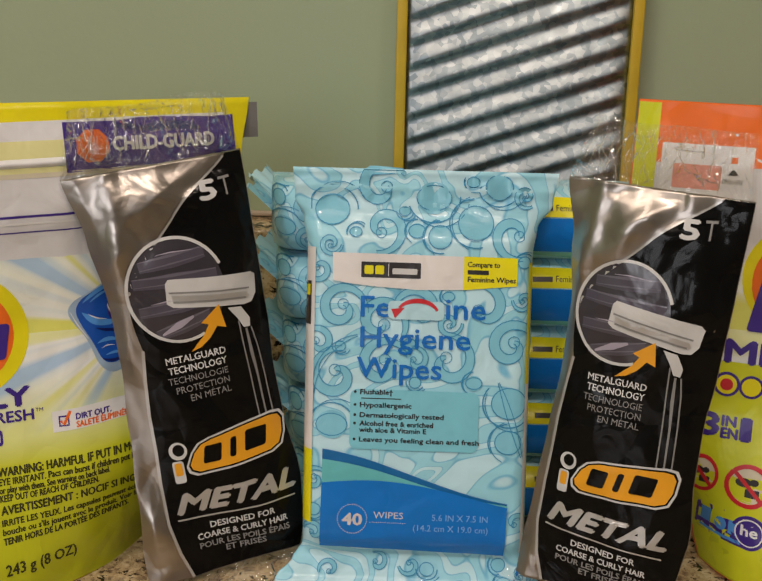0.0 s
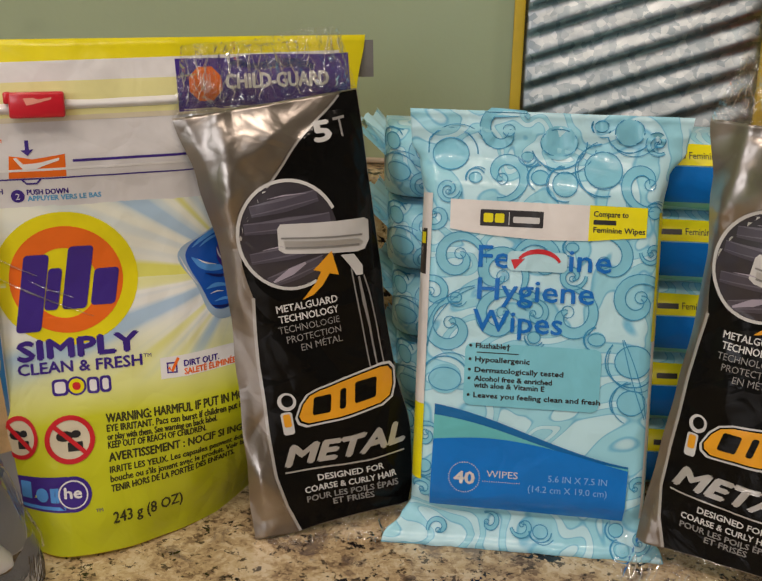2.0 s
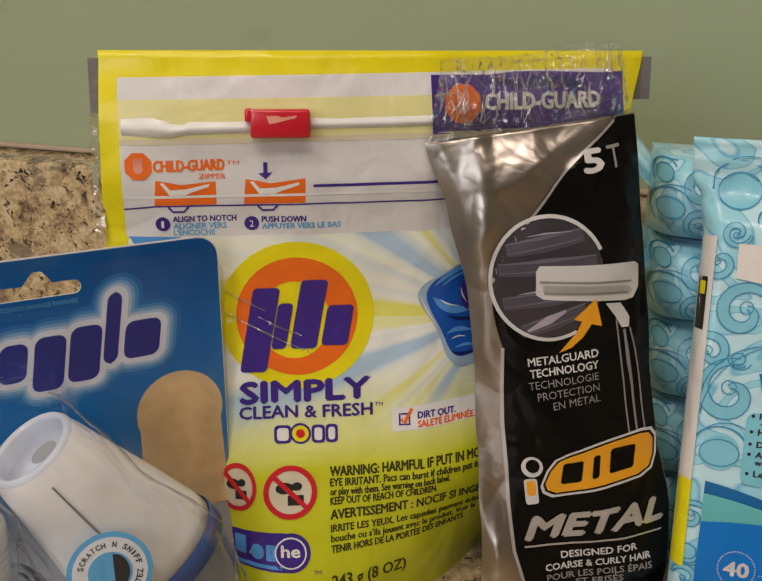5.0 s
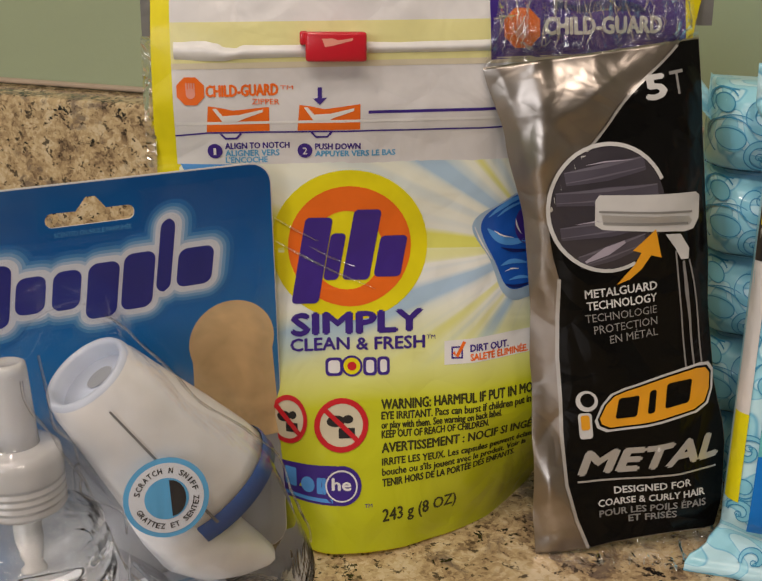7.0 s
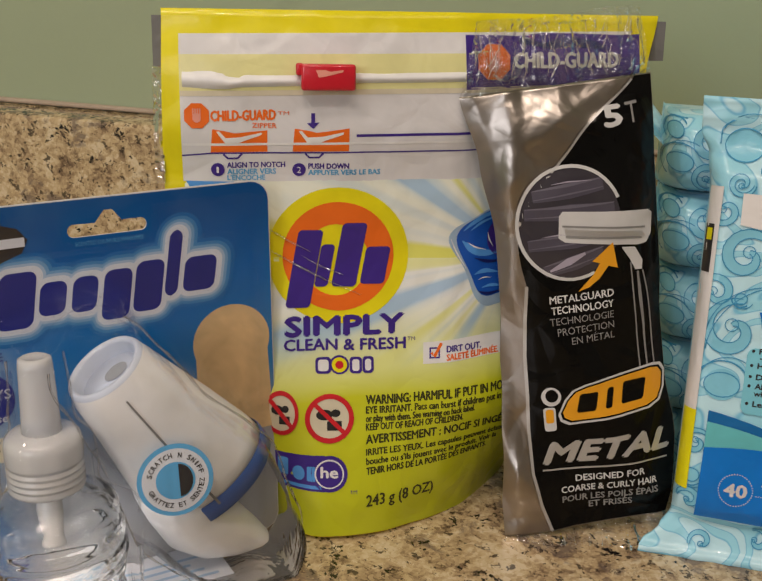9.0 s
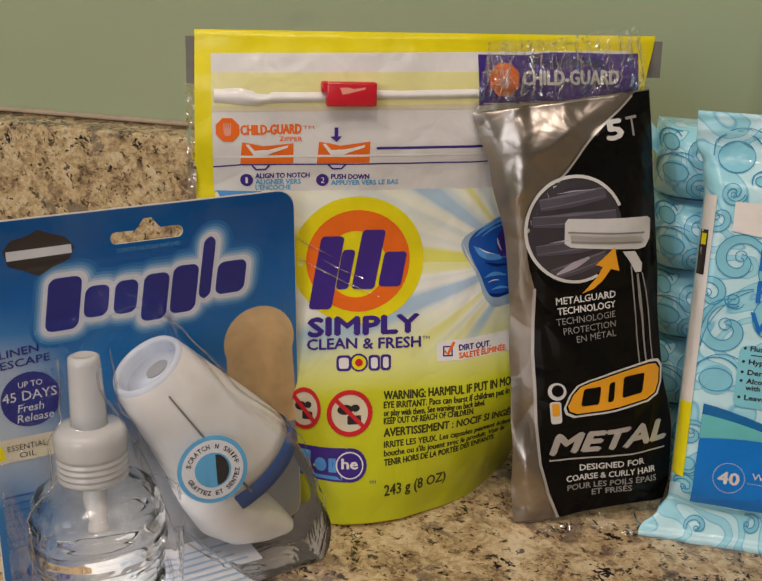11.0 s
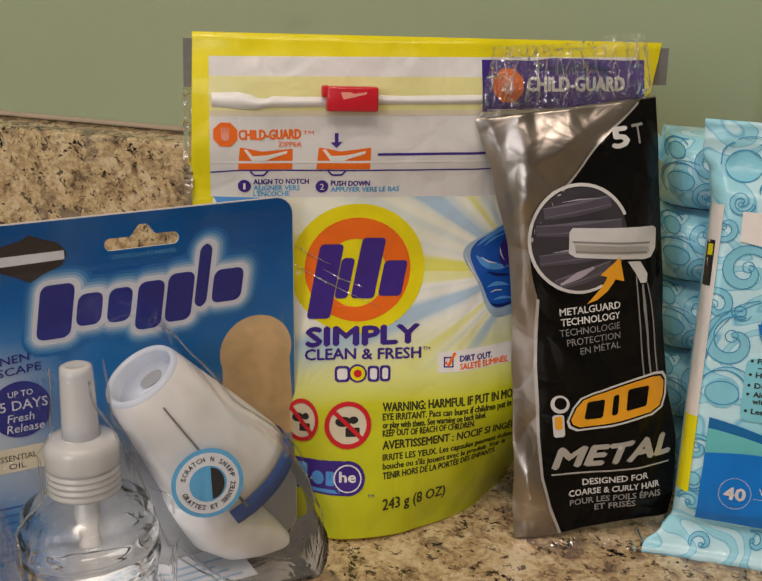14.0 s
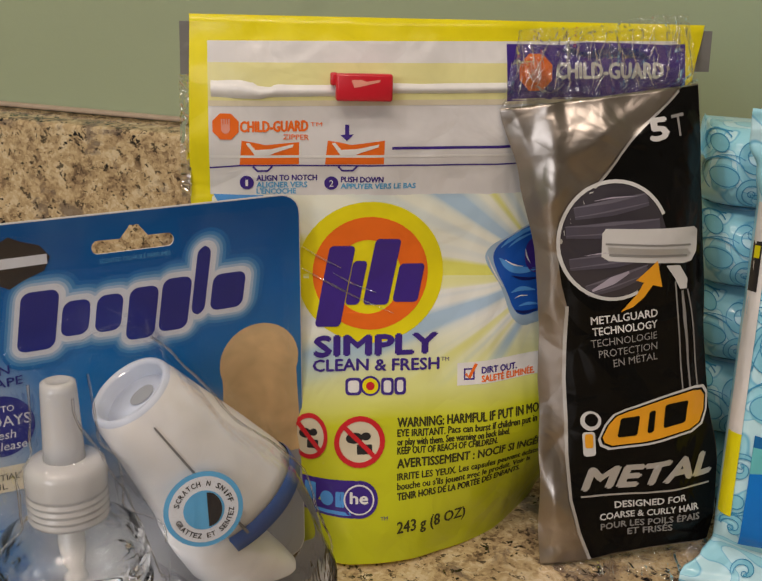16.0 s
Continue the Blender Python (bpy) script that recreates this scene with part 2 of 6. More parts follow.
CARDBLUE = plain("blue_card_print", (0.008, 0.09, 0.33), 0.28, 0, 0.3)
CARDPALE = plain("pale_blue_card_print", (0.36, 0.50, 0.66), 0.4)
GLOW = [plain("glow_card_print", c, 0.35) for c in ((0.014, 0.165, 0.46), (0.07, 0.26, 0.53), (0.20, 0.39, 0.61), (0.42, 0.55, 0.70))]
CARDEDGE = plain("white_card_edge", (0.75, 0.75, 0.75), 0.6)
CARDWHITE = plain("white_card_print", (0.72, 0.74, 0.78), 0.4)
NAVY = plain("navy_print", (0.022, 0.028, 0.24), 0.35)
BROWNINK = plain("dark_brown_print", (0.045, 0.035, 0.03), 0.4)
TAN = film("tan_print", (0.78, 0.57, 0.31), 0.5, 0, 0.1, wear=0.16)
WHITEPLASTIC = plain("white_plastic", (0.90, 0.90, 0.90), 0.32, 0, 0.25)
# white plastic with the hollow's bluish shade put into its colour
SHADEPLASTIC = plain("shaded_white_plastic", (0.62, 0.68, 0.80), 0.45)
# grey painted for the dark of the hole inside the opening
HOLESHADE = plain("hole_shade_grey", (0.33, 0.35, 0.38), 0.5)
# white plastic darkened by hand for the shade in its dimples
DIMPLE = plain("dimple_shade_grey", (0.66, 0.66, 0.67), 0.45)
BANDBLUE = plain("blue_plastic", (0.05, 0.12, 0.38), 0.35)
FROST, _t, _b = nodes_of("frosted_plastic")
_b.inputs["Base Color"].default_value = (0.93, 0.93, 0.92, 1)
_b.inputs["Roughness"].default_value = 0.26
_b.inputs["Transmission Weight"].default_value = 0.45
_b.inputs["Coat Weight"].default_value = 0.5
bump(_t, _b, noise_node(_t, 200, 2, 0.5, 0, coords(_t)).outputs["Fac"], 0.05, 0.0004)
GLASS, _t, _b = nodes_of("clear_glass")
_b.inputs["Base Color"].default_value = (0.97, 0.98, 0.975, 1)
_b.inputs["Roughness"].default_value = 0.02
_b.inputs["Transmission Weight"].default_value = 1.0
_b.inputs["IOR"].default_value = 1.45
bump(_t, _b, noise_node(_t, 60, 2, 0.5, 0.5, coords(_t)).outputs["Fac"], 0.35, 0.003)
BEAD = clear_film("blister_edge", gloss=1.0, scale=60, strength=0.3, extra=0.16, depth=0.002)
BLISTER = clear_film("blister_plastic", gloss=0.8, scale=50, strength=0.5, extra=-0.012, depth=0.004)


# ---- building helpers ----
def mesh_of(name, bm, material, smooth=True):
    me = bpy.data.meshes.new(name)
    bm.to_mesh(me)
    bm.free()
    me.materials.append(material)
    if smooth:
        me.polygons.foreach_set("use_smooth", [True] * len(me.polygons))
    return me


def part(name, bm, material, parent, label="", smooth=True):
    ob = new(name, mesh_of(name, bm, material, smooth))
    ob.parent = parent
    return tagged(ob, label)


def box_bm(x0, y0, z0, x1, y1, z1, bevel=0.0, segs=2):
    bm = bmesh.new()
    bmesh.ops.create_cube(bm, size=1, matrix=Matrix.Translation(((x0 + x1) / 2, (y0 + y1) / 2, (z0 + z1) / 2)) @ Matrix.Diagonal((x1 - x0, y1 - y0, z1 - z0, 1)))
    if bevel:
        bmesh.ops.bevel(bm, geom=bm.edges[:], offset=bevel, segments=segs, affect="EDGES", profile=0.5)
    return bm


def structure(name, bm, material, label, smooth=False):
    ob = new(name, mesh_of(name, bm, material, smooth))
    return tagged(ob, label, name.split("_")[0], kind="structure")


def thing(name, m, label, category, group=""):
    ob = new(name)
    ob.empty_display_size = 0.03
    ob.matrix_world = m
    return tagged(ob, label, category, group)


def facing(x, y, z, yaw, lean, spin=0.0):
    """A frame that stands at a place: x along the face, z up the face, -y out of it; yaw, backward lean and sideways spin in degrees."""
    return pose(x, y, z, 0, 0, yaw) @ pose(0, 0, 0, -lean, 0, 0) @ pose(0, 0, 0, 0, -spin, 0)


def flat_bm(loops):
    """A flat face in x and z from an outline and its holes."""
    pts = [[Vector((p[0], 0, p[1])) for p in loop] for loop in loops]
    tris = tessellate_polygon(pts)
    bm = bmesh.new()
    vs = [bm.verts.new(p) for loop in pts for p in loop]
    for tri in tris:
        try:
            f = bm.faces.new([vs[i] for i in tri])
            f.normal_update()
            if f.normal.y > 0:
                f.normal_flip()
        except ValueError:
            pass
    return bm


def lay(bm, surface, off, step=0.005, fit=None):
    """Bends a flat print onto a surface h(x, z), off metres above it."""
    if fit:
        for v in bm.verts:
            v.co.x, v.co.z = fit(v.co.x, v.co.z)
    if bm.verts:
        for axis in (0, 2):
            lo = min(v.co[axis] for v in bm.verts)
            hi = max(v.co[axis] for v in bm.verts)
            k = math.ceil(lo / step)
            while k * step < hi:
                co, no = Vector((0, 0, 0)), Vector((0, 0, 0))
                co[axis], no[axis] = k * step, 1
                bmesh.ops.bisect_plane(bm, geom=bm.verts[:] + bm.edges[:] + bm.faces[:], plane_co=co, plane_no=no, dist=1e-6)
                k += 1
    for v in bm.verts:
        v.co.y -= surface(v.co.x, v.co.z) + off
    return bm


def circle_pts(cx, cz, rx, rz=None, n=28, a0=0.0, a1=360.0):
    rz = rz or rx
    return [(cx + rx * math.cos(radians(a0 + (a1 - a0) * i / n)), cz + rz * math.sin(radians(a0 + (a1 - a0) * i / n))) for i in range(n if a1 - a0 >= 360 else n + 1)]


def rect_pts(x0, z0, x1, z1, r=0.0, slant=0.0):
    if not r:
        pts = [(x0, z0), (x1, z0), (x1, z1), (x0, z1)]
    else:
        pts = []
        for cx, cz, a in ((x1 - r, z0 + r, -90), (x1 - r, z1 - r, 0), (x0 + r, z1 - r, 90), (x0 + r, z0 + r, 180)):
            pts += circle_pts(cx, cz, r, r, 5, a, a + 90)
    return [(x + slant * (z - z0), z) for x, z in pts]


def ribbon(path, widths):
    """A flat band along a path of points."""
    left, right = [], []
    for i, (x, z) in enumerate(path):
        a, b = path[max(i - 1, 0)], path[min(i + 1, len(path) - 1)]
        d = Vector((b[0] - a[0], b[1] - a[1]))
        d = d.normalized() if d.length else Vector((1, 0))
        w = widths[i] / 2 if isinstance(widths, (list, tuple)) else widths / 2
        left.append((x - d.y * w, z + d.x * w))
        right.append((x + d.y * w, z - d.x * w))
    return left, right


def ribbon_bm(bands):
    bm = bmesh.new()
    for left, right in bands:
        a = [bm.verts.new((x, 0, z)) for x, z in left]
        b = [bm.verts.new((x, 0, z)) for x, z in right]
        for i in range(len(a) - 1):
            f = bm.faces.new((a[i], b[i], b[i + 1], a[i + 1]))
            f.normal_update()
            if f.normal.y > 0:
                f.normal_flip()
    return bm


def letters_bm(text, x0, z0, x1, height, bold=0.0, shear=0.0, rise=0.0):
    """Lettering from x0 to x1 on a baseline at z0 (rising by rise), capitals of that height."""
    cu = bpy.data.curves.new("lettering", "FONT")
    cu.body, cu.resolution_u, cu.shear = text, 2, shear
    ob = bpy.data.objects.new("lettering", cu)
    me = bpy.data.meshes.new_from_object(ob)
    bm = bmesh.new()
    bm.from_mesh(me)
    bpy.data.objects.remove(ob)
    bpy.data.meshes.remove(me)
    bpy.data.curves.remove(cu)
    lo, hi = min(v.co.x for v in bm.verts), max(v.co.x for v in bm.verts)
    kx, kz = (x1 - x0) / max(hi - lo, 1e-6), height / 0.69
    for v in bm.verts:
        s = (v.co.x - lo) * kx
        v.co = Vector((x0 + s, 0, z0 + v.co.y * kz + rise * s / (x1 - x0)))
    if bold:
        whole = bpy.data.meshes.new("lettering")
        bm.to_mesh(whole)
        for k, (sx, sz) in enumerate(((1, 0), (-1, 0), (0, 0.8), (0, -0.8))):
            n = len(bm.verts)
            bm.from_mesh(whole)
            bm.verts.ensure_lookup_table()
            for v in bm.verts[n:]:
                v.co += Vector((sx * bold * height, -0.000012 * (k + 1), sz * bold * height))
        bpy.data.meshes.remove(whole)
    for f in bm.faces:
        f.normal_update()
        if f.normal.y > 0:
            f.normal_flip()
    return bm


class Print:
    """Prints on one package: everything in millimetres on its face."""

    def __init__(self, parent, surface, fit=None, step=0.005):
        self.parent, self.surface, self.fit, self.step, self.level = parent, surface, fit, step, 0

    def put(self, name, bm, material, level, label=""):
        return part(name, lay(bm, self.surface, 0.0002 + 0.00012 * level, self.step, self.fit), material, self.parent, label)

    def shape(self, name, loops, material, level=1, label=""):
        return self.put(name, flat_bm([[(x / 1000, z / 1000) for x, z in loop] for loop in loops]), material, level, label)

    def shapes(self, name, list_of_loops, material, level=1, label=""):
        bm = bmesh.new()
        for loops in list_of_loops:
            one = flat_bm([[(x / 1000, z / 1000) for x, z in loop] for loop in loops])
            me = bpy.data.meshes.new("tmp")
            one.to_mesh(me)
            one.free()
            bm.from_mesh(me)
            bpy.data.meshes.remove(me)
        return self.put(name, bm, material, level, label)

    def line(self, name, path, width, material, level=1):
        w = [v / 1000 for v in width] if isinstance(width, (list, tuple)) else width / 1000
        return self.put(name, ribbon_bm([ribbon([(x / 1000, z / 1000) for x, z in path], w)]), material, level)

    def bands(self, name, items, material, level=1):
        done = []
        for path, width in items:
            w = [v / 1000 for v in width] if isinstance(width, (list, tuple)) else width / 1000
            done.append(ribbon([(x / 1000, z / 1000) for x, z in path], w))
        return self.put(name, ribbon_bm(done), material, level)

    def words(self, text, x0, z0, x1, height, material, level=3, bold=0.0, shear=0.0, rise=0.0):
        return self.put("lettering", letters_bm(text, x0 / 1000, z0 / 1000, x1 / 1000, height / 1000, bold, shear, rise / 1000), material, level)


def soft_pts(points, rounds=2):
    """Rounds off the corners of a closed outline."""
    for _ in range(rounds):
        points = [q for a, b in zip(points, points[1:] + points[:1]) for q in ((0.75 * a[0] + 0.25 * b[0], 0.75 * a[1] + 0.25 * b[1]), (0.25 * a[0] + 0.75 * b[0], 0.25 * a[1] + 0.75 * b[1]))]
    return points


def soft_line(points, rounds=2):
    for _ in range(rounds):
        points = points[:1] + [q for a, b in zip(points, points[1:]) for q in (tuple(0.75 * u + 0.25 * v for u, v in zip(a, b)), tuple(0.25 * u + 0.75 * v for u, v in zip(a, b)))] + points[-1:]
    return points


def soft_band(points, widths):
    both = soft_line([(*p, w) for p, w in zip(points, widths)])
    return [p[:2] for p in both], [p[2] for p in both]


def interp(points, x):
    if x <= points[0][0]:
        return points[0][1]
    for (a, b), (c, d) in zip(points, points[1:]):
        if x <= c:
            k = (x - a) / (c - a)
            k = k * k * (3 - 2 * k)
            return b + (d - b) * k
    return points[-1][1]


def pack_body(surface, back, left, right, z0, z1, nu=44, nv=70, fit=None):
    """A closed soft package between a front surface and a back surface, with side outlines left(z) and right(z)."""
    bm = bmesh.new()
    front, rear = [], []
    for j in range(nv + 1):
        z = z0 + (z1 - z0) * j / nv
        l, r = left(z), right(z)
        rowf, rowb = [], []
        for i in range(nu + 1):
            x = l + (r - l) * (0.5 - 0.5 * math.cos(math.pi * i / nu))
            X, Z = fit(x, z) if fit else (x, z)
            rowf.append(bm.verts.new((X, -surface(X, Z), Z)))
            rowb.append(bm.verts.new((X, -back(X, Z), Z)) if 0 < i < nu else rowf[-1])
        front.append(rowf)
        rear.append(rowb)
    for grid, flip in ((front, False), (rear, True)):
        for a, b in zip(grid, grid[1:]):
            for i in range(nu):
                q = (a[i], a[i + 1], b[i + 1], b[i])
                q = q[::-1] if flip else q
                if len(set(q)) == 4:
                    bm.faces.new(q)
                elif len(set(q)) == 3:
                    bm.faces.new(list(dict.fromkeys(q)))
    for row_f, row_b, flip in ((front[0], rear[0], True), (front[-1], rear[-1], False)):
        for i in range(nu):
            q = list(dict.fromkeys((row_f[i], row_f[i + 1], row_b[i + 1], row_b[i])))
            if len(q) >= 3:
                try:
                    bm.faces.new(q[::-1] if flip else q)
                except ValueError:
                    pass
    return bm


def crumple(x, z, scale, seed=0.0):
    return noise.noise(Vector((x * scale, z * scale, seed)))


# ---- the room ----
structure("counter_top", box_bm(-1.5, -0.06, -0.032, 1.5, 0.616, 0.0, 0.004), GRANITE, "polished beige and brown speckled granite worktop")
structure("backsplash", box_bm(-1.5, 0.5845, -0.003, 1.5, 0.6165, 0.1255, 0.0028, 3), GRANITE, "low polished granite upstand along the wall", True)
structure("wall_north", box_bm(-1.6, 0.617, -0.92, 1.6, 0.72, 1.5), SAGE, "sage green painted wall with faint smudges")
structure("trim", box_bm(-1.5, 0.6125, 0.1259, 1.5, 0.6168, 0.1283, 0.0008), CAULK, "thin bead of sealant along the upstand")
structure("wall_west", box_bm(-1.7, -1.7, -0.92, -1.6, 0.72, 1.5), SAGE, "plain sage painted side wall")
structure("wall_east", box_bm(1.6, -1.7, -0.92, 1.7, 0.72, 1.5), CREAM, "plain cream painted side wall")
structure("wall_base", box_bm(-1.5, 0.02, -0.92, 1.5, 0.08, -0.033), CREAM, "plain front below the worktop")
structure("wall_south", box_bm(-1.7, -1.8, -0.92, 1.7, -1.7, 1.5), CREAM, "plain cream wall opposite the worktop")
structure("floor", box_bm(-1.7, -1.8, -1.0, 1.7, 0.72, -0.92), plain("brown_floor", (0.22, 0.15, 0.09), 0.4), "plain brown floor")
structure("ceiling", box_bm(-1.7, -1.8, 1.5, 1.7, 0.72, 1.58), CEIL, "plain white ceiling")


# ---- pouch of laundry capsules ----
def sunburst(name, rays=True):
    """Printed pouch artwork: lime at the foot, white and pale blue rays above."""
    m, t, b = nodes_of(name)
    c = coords(t)
    sep = t.nodes.new("ShaderNodeSeparateXYZ")
    link(t, c, sep.inputs[0])
    wob = noise_node(t, 14, 2, 0.5, 0.3, c)
    h = t.nodes.new("ShaderNodeMath")
    h.operation = "MULTIPLY_ADD"
    link(t, wob.outputs["Fac"], h.inputs[0])
    h.inputs[1].default_value = 0.016
    link(t, sep.outputs["Z"], h.inputs[2])
    tilt = t.nodes.new("ShaderNodeMath")
    tilt.operation = "MULTIPLY_ADD"
    link(t, sep.outputs["X"], tilt.inputs[0])
    tilt.inputs[1].default_value = -0.06
    link(t, h.outputs[0], tilt.inputs[2])
    scaled = t.nodes.new("ShaderNodeMath")
    scaled.operation = "DIVIDE"
    link(t, tilt.outputs[0], scaled.inputs[0])
    scaled.inputs[1].default_value = 0.15
    ground = ramp_node(t, scaled.outputs[0], [(0.0, (0.50, 0.54, 0.008)), (0.44, (0.60, 0.63, 0.02)), (0.56, (0.78, 0.82, 0.42)), (0.70, (0.84, 0.87, 0.85)), (0.95, (0.84, 0.87, 0.76))]).outputs["Color"]
    dx, dz = (t.nodes.new("ShaderNodeMath") for _ in range(2))
    for n, sock, v in ((dx, "X", 0.052), (dz, "Z", 0.112)):
        n.operation = "SUBTRACT"
        link(t, sep.outputs[sock], n.inputs[0])
        n.inputs[1].default_value = v
    ang = t.nodes.new("ShaderNodeMath")
    ang.operation = "ARCTAN2"
    link(t, dz.outputs[0], ang.inputs[0])
    link(t, dx.outputs[0], ang.inputs[1])
    comb = t.nodes.new("ShaderNodeCombineXYZ")
    link(t, ang.outputs[0], comb.inputs[0])
    stripe = noise_node(t, 3.4, 1.5, 0.5, 0, comb.outputs[0])
    blue = ramp_node(t, stripe.outputs["Fac"], [(0.50, (0, 0, 0)), (0.60, (0.75, 0.75, 0.75))]).outputs["Color"]
    yel = ramp_node(t, stripe.outputs["Fac"], [(0.40, (0.85, 0.85, 0.85)), (0.47, (0, 0, 0))]).outputs["Color"]
    top = ramp_node(t, scaled.outputs[0], [(0.50, (0, 0, 0)), (0.62, (1, 1, 1))]).outputs["Color"]
    fade = mix_node(t, "MULTIPLY", 1.0, blue, top)
    fade2 = mix_node(t, "MULTIPLY", 1.0, yel, top)
    col = mix_node(t, "MIX", fade, ground, (0.30, 0.52, 0.78))
    col = mix_node(t, "MIX", fade2, col, (0.74, 0.74, 0.05))
    link(t, col, b.inputs["Base Color"])
    b.inputs["Roughness"].default_value = 0.3
    b.inputs["Coat Weight"].default_value = 0.3
    fold(t, b, c, 0.4, 0.25)
    return m


SUNBURST = sunburst("sunburst_print")
TIDE_L = [(0.0, -0.047), (0.013, -0.0505), (0.05, -0.060), (0.09, -0.075), (0.14, -0.0842), (0.206, -0.0832)]
TIDE_R = [(0.0, 0.056), (0.02, 0.066), (0.05, 0.078), (0.09, 0.090), (0.14, 0.097), (0.18, 0.1000), (0.206, 0.1052)]
TIDE_H = [(0.0, 0.002), (0.02, 0.005), (0.05, 0.004), (0.085, -0.001), (0.115, -0.003), (0.14, -0.001), (0.165, 0.004), (0.180, 0.005), (0.205, 0.0)]


def pouch_surfaces(seed, left=TIDE_L):
    def surface(x, z):
        l, r = interp(left, z), interp(TIDE_R, z)
        s = (x - (l + r) / 2) / ((r - l) / 2)
        low = max(0.0, 1 - z / 0.06)
        low = low * low * (3 - 2 * low)
        h = interp(TIDE_H, z) - 0.006 * min(1.0, abs(s)) ** 4 + low * (0.008 - (7.0 if x > -0.025 else 36.0) * (x + 0.025) ** 2)
        h -= 0.008 * max(0.0, min(1.0, (x - 0.025) / 0.028)) * (1 - low)
        return h + 0.0013 * crumple(x, z, 32, seed) + 0.0006 * crumple(x, z, 80, seed + 3) + 0.0012 * (0.5 - abs(crumple(x + 0.7 * z, 0.5 * (z - x), 26, seed + 8)))

    def back(x, z):
        l, r = interp(left, z), interp(TIDE_R, z)
        s = min(1.0, abs((x - (l + r) / 2) / ((r - l) / 2)))
        return surface(x, z) - (0.0015 + interp([(0.0, 0.040), (0.05, 0.030), (0.14, 0.008), (0.165, 0.003), (0.206, 0.0008)], z) * (1 - s ** 3))

    return surface, back


def stop_sign(pr, cx, cz, rx, rz, name):
    pr.shape("warning_disc", [circle_pts(cx, cz, rx * 0.92, rz * 0.92)], CREAMINK, 2)
    pr.shapes("pictogram", [[circle_pts(cx - rx * 0.2, cz + rz * 0.15, rx * 0.34, rz * 0.22, 16)], [rect_pts(cx - rx * 0.1, cz - rz * 0.5, cx + rx * 0.5, cz - rz * 0.12, 0.4)], [circle_pts(cx + rx * 0.25, cz + rz * 0.2, rx * 0.2, rz * 0.16, 12)]], INK, 3)
    pr.shape("warning_ring", [circle_pts(cx, cz, rx, rz), circle_pts(cx, cz, rx * 0.80, rz * 0.80)], REDINK, 4)
    pr.line("warning_bar", [(cx - rx * 0.62, cz + rz * 0.62), (cx + rx * 0.62, cz - rz * 0.62)], 1.7, REDINK, 5)


def octagon(pr, cx, cz, r):
    pr.shape("octagon_badge", [circle_pts(cx, cz, r, r, 8, 22.5, 382.5)], ORANGE, 3)
    pr.shapes("palm_mark", [[circle_pts(cx, cz - r * 0.15, r * 0.32, r * 0.36, 14)]] + [[rect_pts(cx + r * (-0.32 + 0.17 * k), cz, cx + r * (-0.21 + 0.17 * k), cz + r * 0.55, r * 0.05)] for k in range(4)], SALMON, 4)


def he_badge(pr, x0, z0, x1, z1):
    w = x1 - x0
    pr.shape("badge_panel", [rect_pts(x0, z0, x0 + w * 0.75, z1, 1.6)], PURPLE, 2)
    pr.shapes("badge_mark", [[rect_pts(x0 + 2, z0 + 5, x0 + 6, z1 - 2, 0.5)], [circle_pts(x0 + 10, z0 + 7, 2.4, 3.0, 18)], [rect_pts(x0 + 13.2, z0 + 4, x0 + 16.5, z0 + 10, 0.5)], [rect_pts(x0 + 2, z0 + 1, x0 + w * 0.66, z0 + 2.4)]], PODLIGHT, 3)
    cx, cz = x1 - 6.5, (z0 + z1) / 2
    pr.shape("badge_ring", [circle_pts(cx, cz, 7.2)], PURPLE, 3)
    pr.shape("badge_disc", [circle_pts(cx, cz, 5.8)], WHITE, 4)
    pr.shape("badge_core", [circle_pts(cx, cz, 5.2)], PURPLE, 5)
    pr.words("he", cx - 3.3, cz - 1.3, cx + 3.3, 4.3, WHITE, 6, 0.05)


def logo_blocks(pr, blocks, material, level, slant=0.18):
    for x0, z0, x1, z1 in blocks:
        pr.shape("logo_block", [rect_pts(x0, z0, x1, z1, min(1.6, (x1 - x0) * 0.3), slant)], material, level)


def pouch_front_top(pr):
    pr.shape("white_header", [[(-77, 188.5), (93, 191), (93.5, 198.6), (-77, 195.7)]], PALEGREY, 1)
    pr.shape("yellow_strip", [[(-77, 173.9), (93.5, 177.6), (93, 191), (-77, 188.5)]], PALEYEL, 1)
    pr.shape("zip_panel", [[(-77, 142.0), (93, 143.6), (93.5, 177.6), (-77, 173.9)]], PALEGREY, 1)
    pr.line("seam", [(-77, 174.6), (20, 176.6), (93, 178.2)], 1.9, CREAMINK, 2)


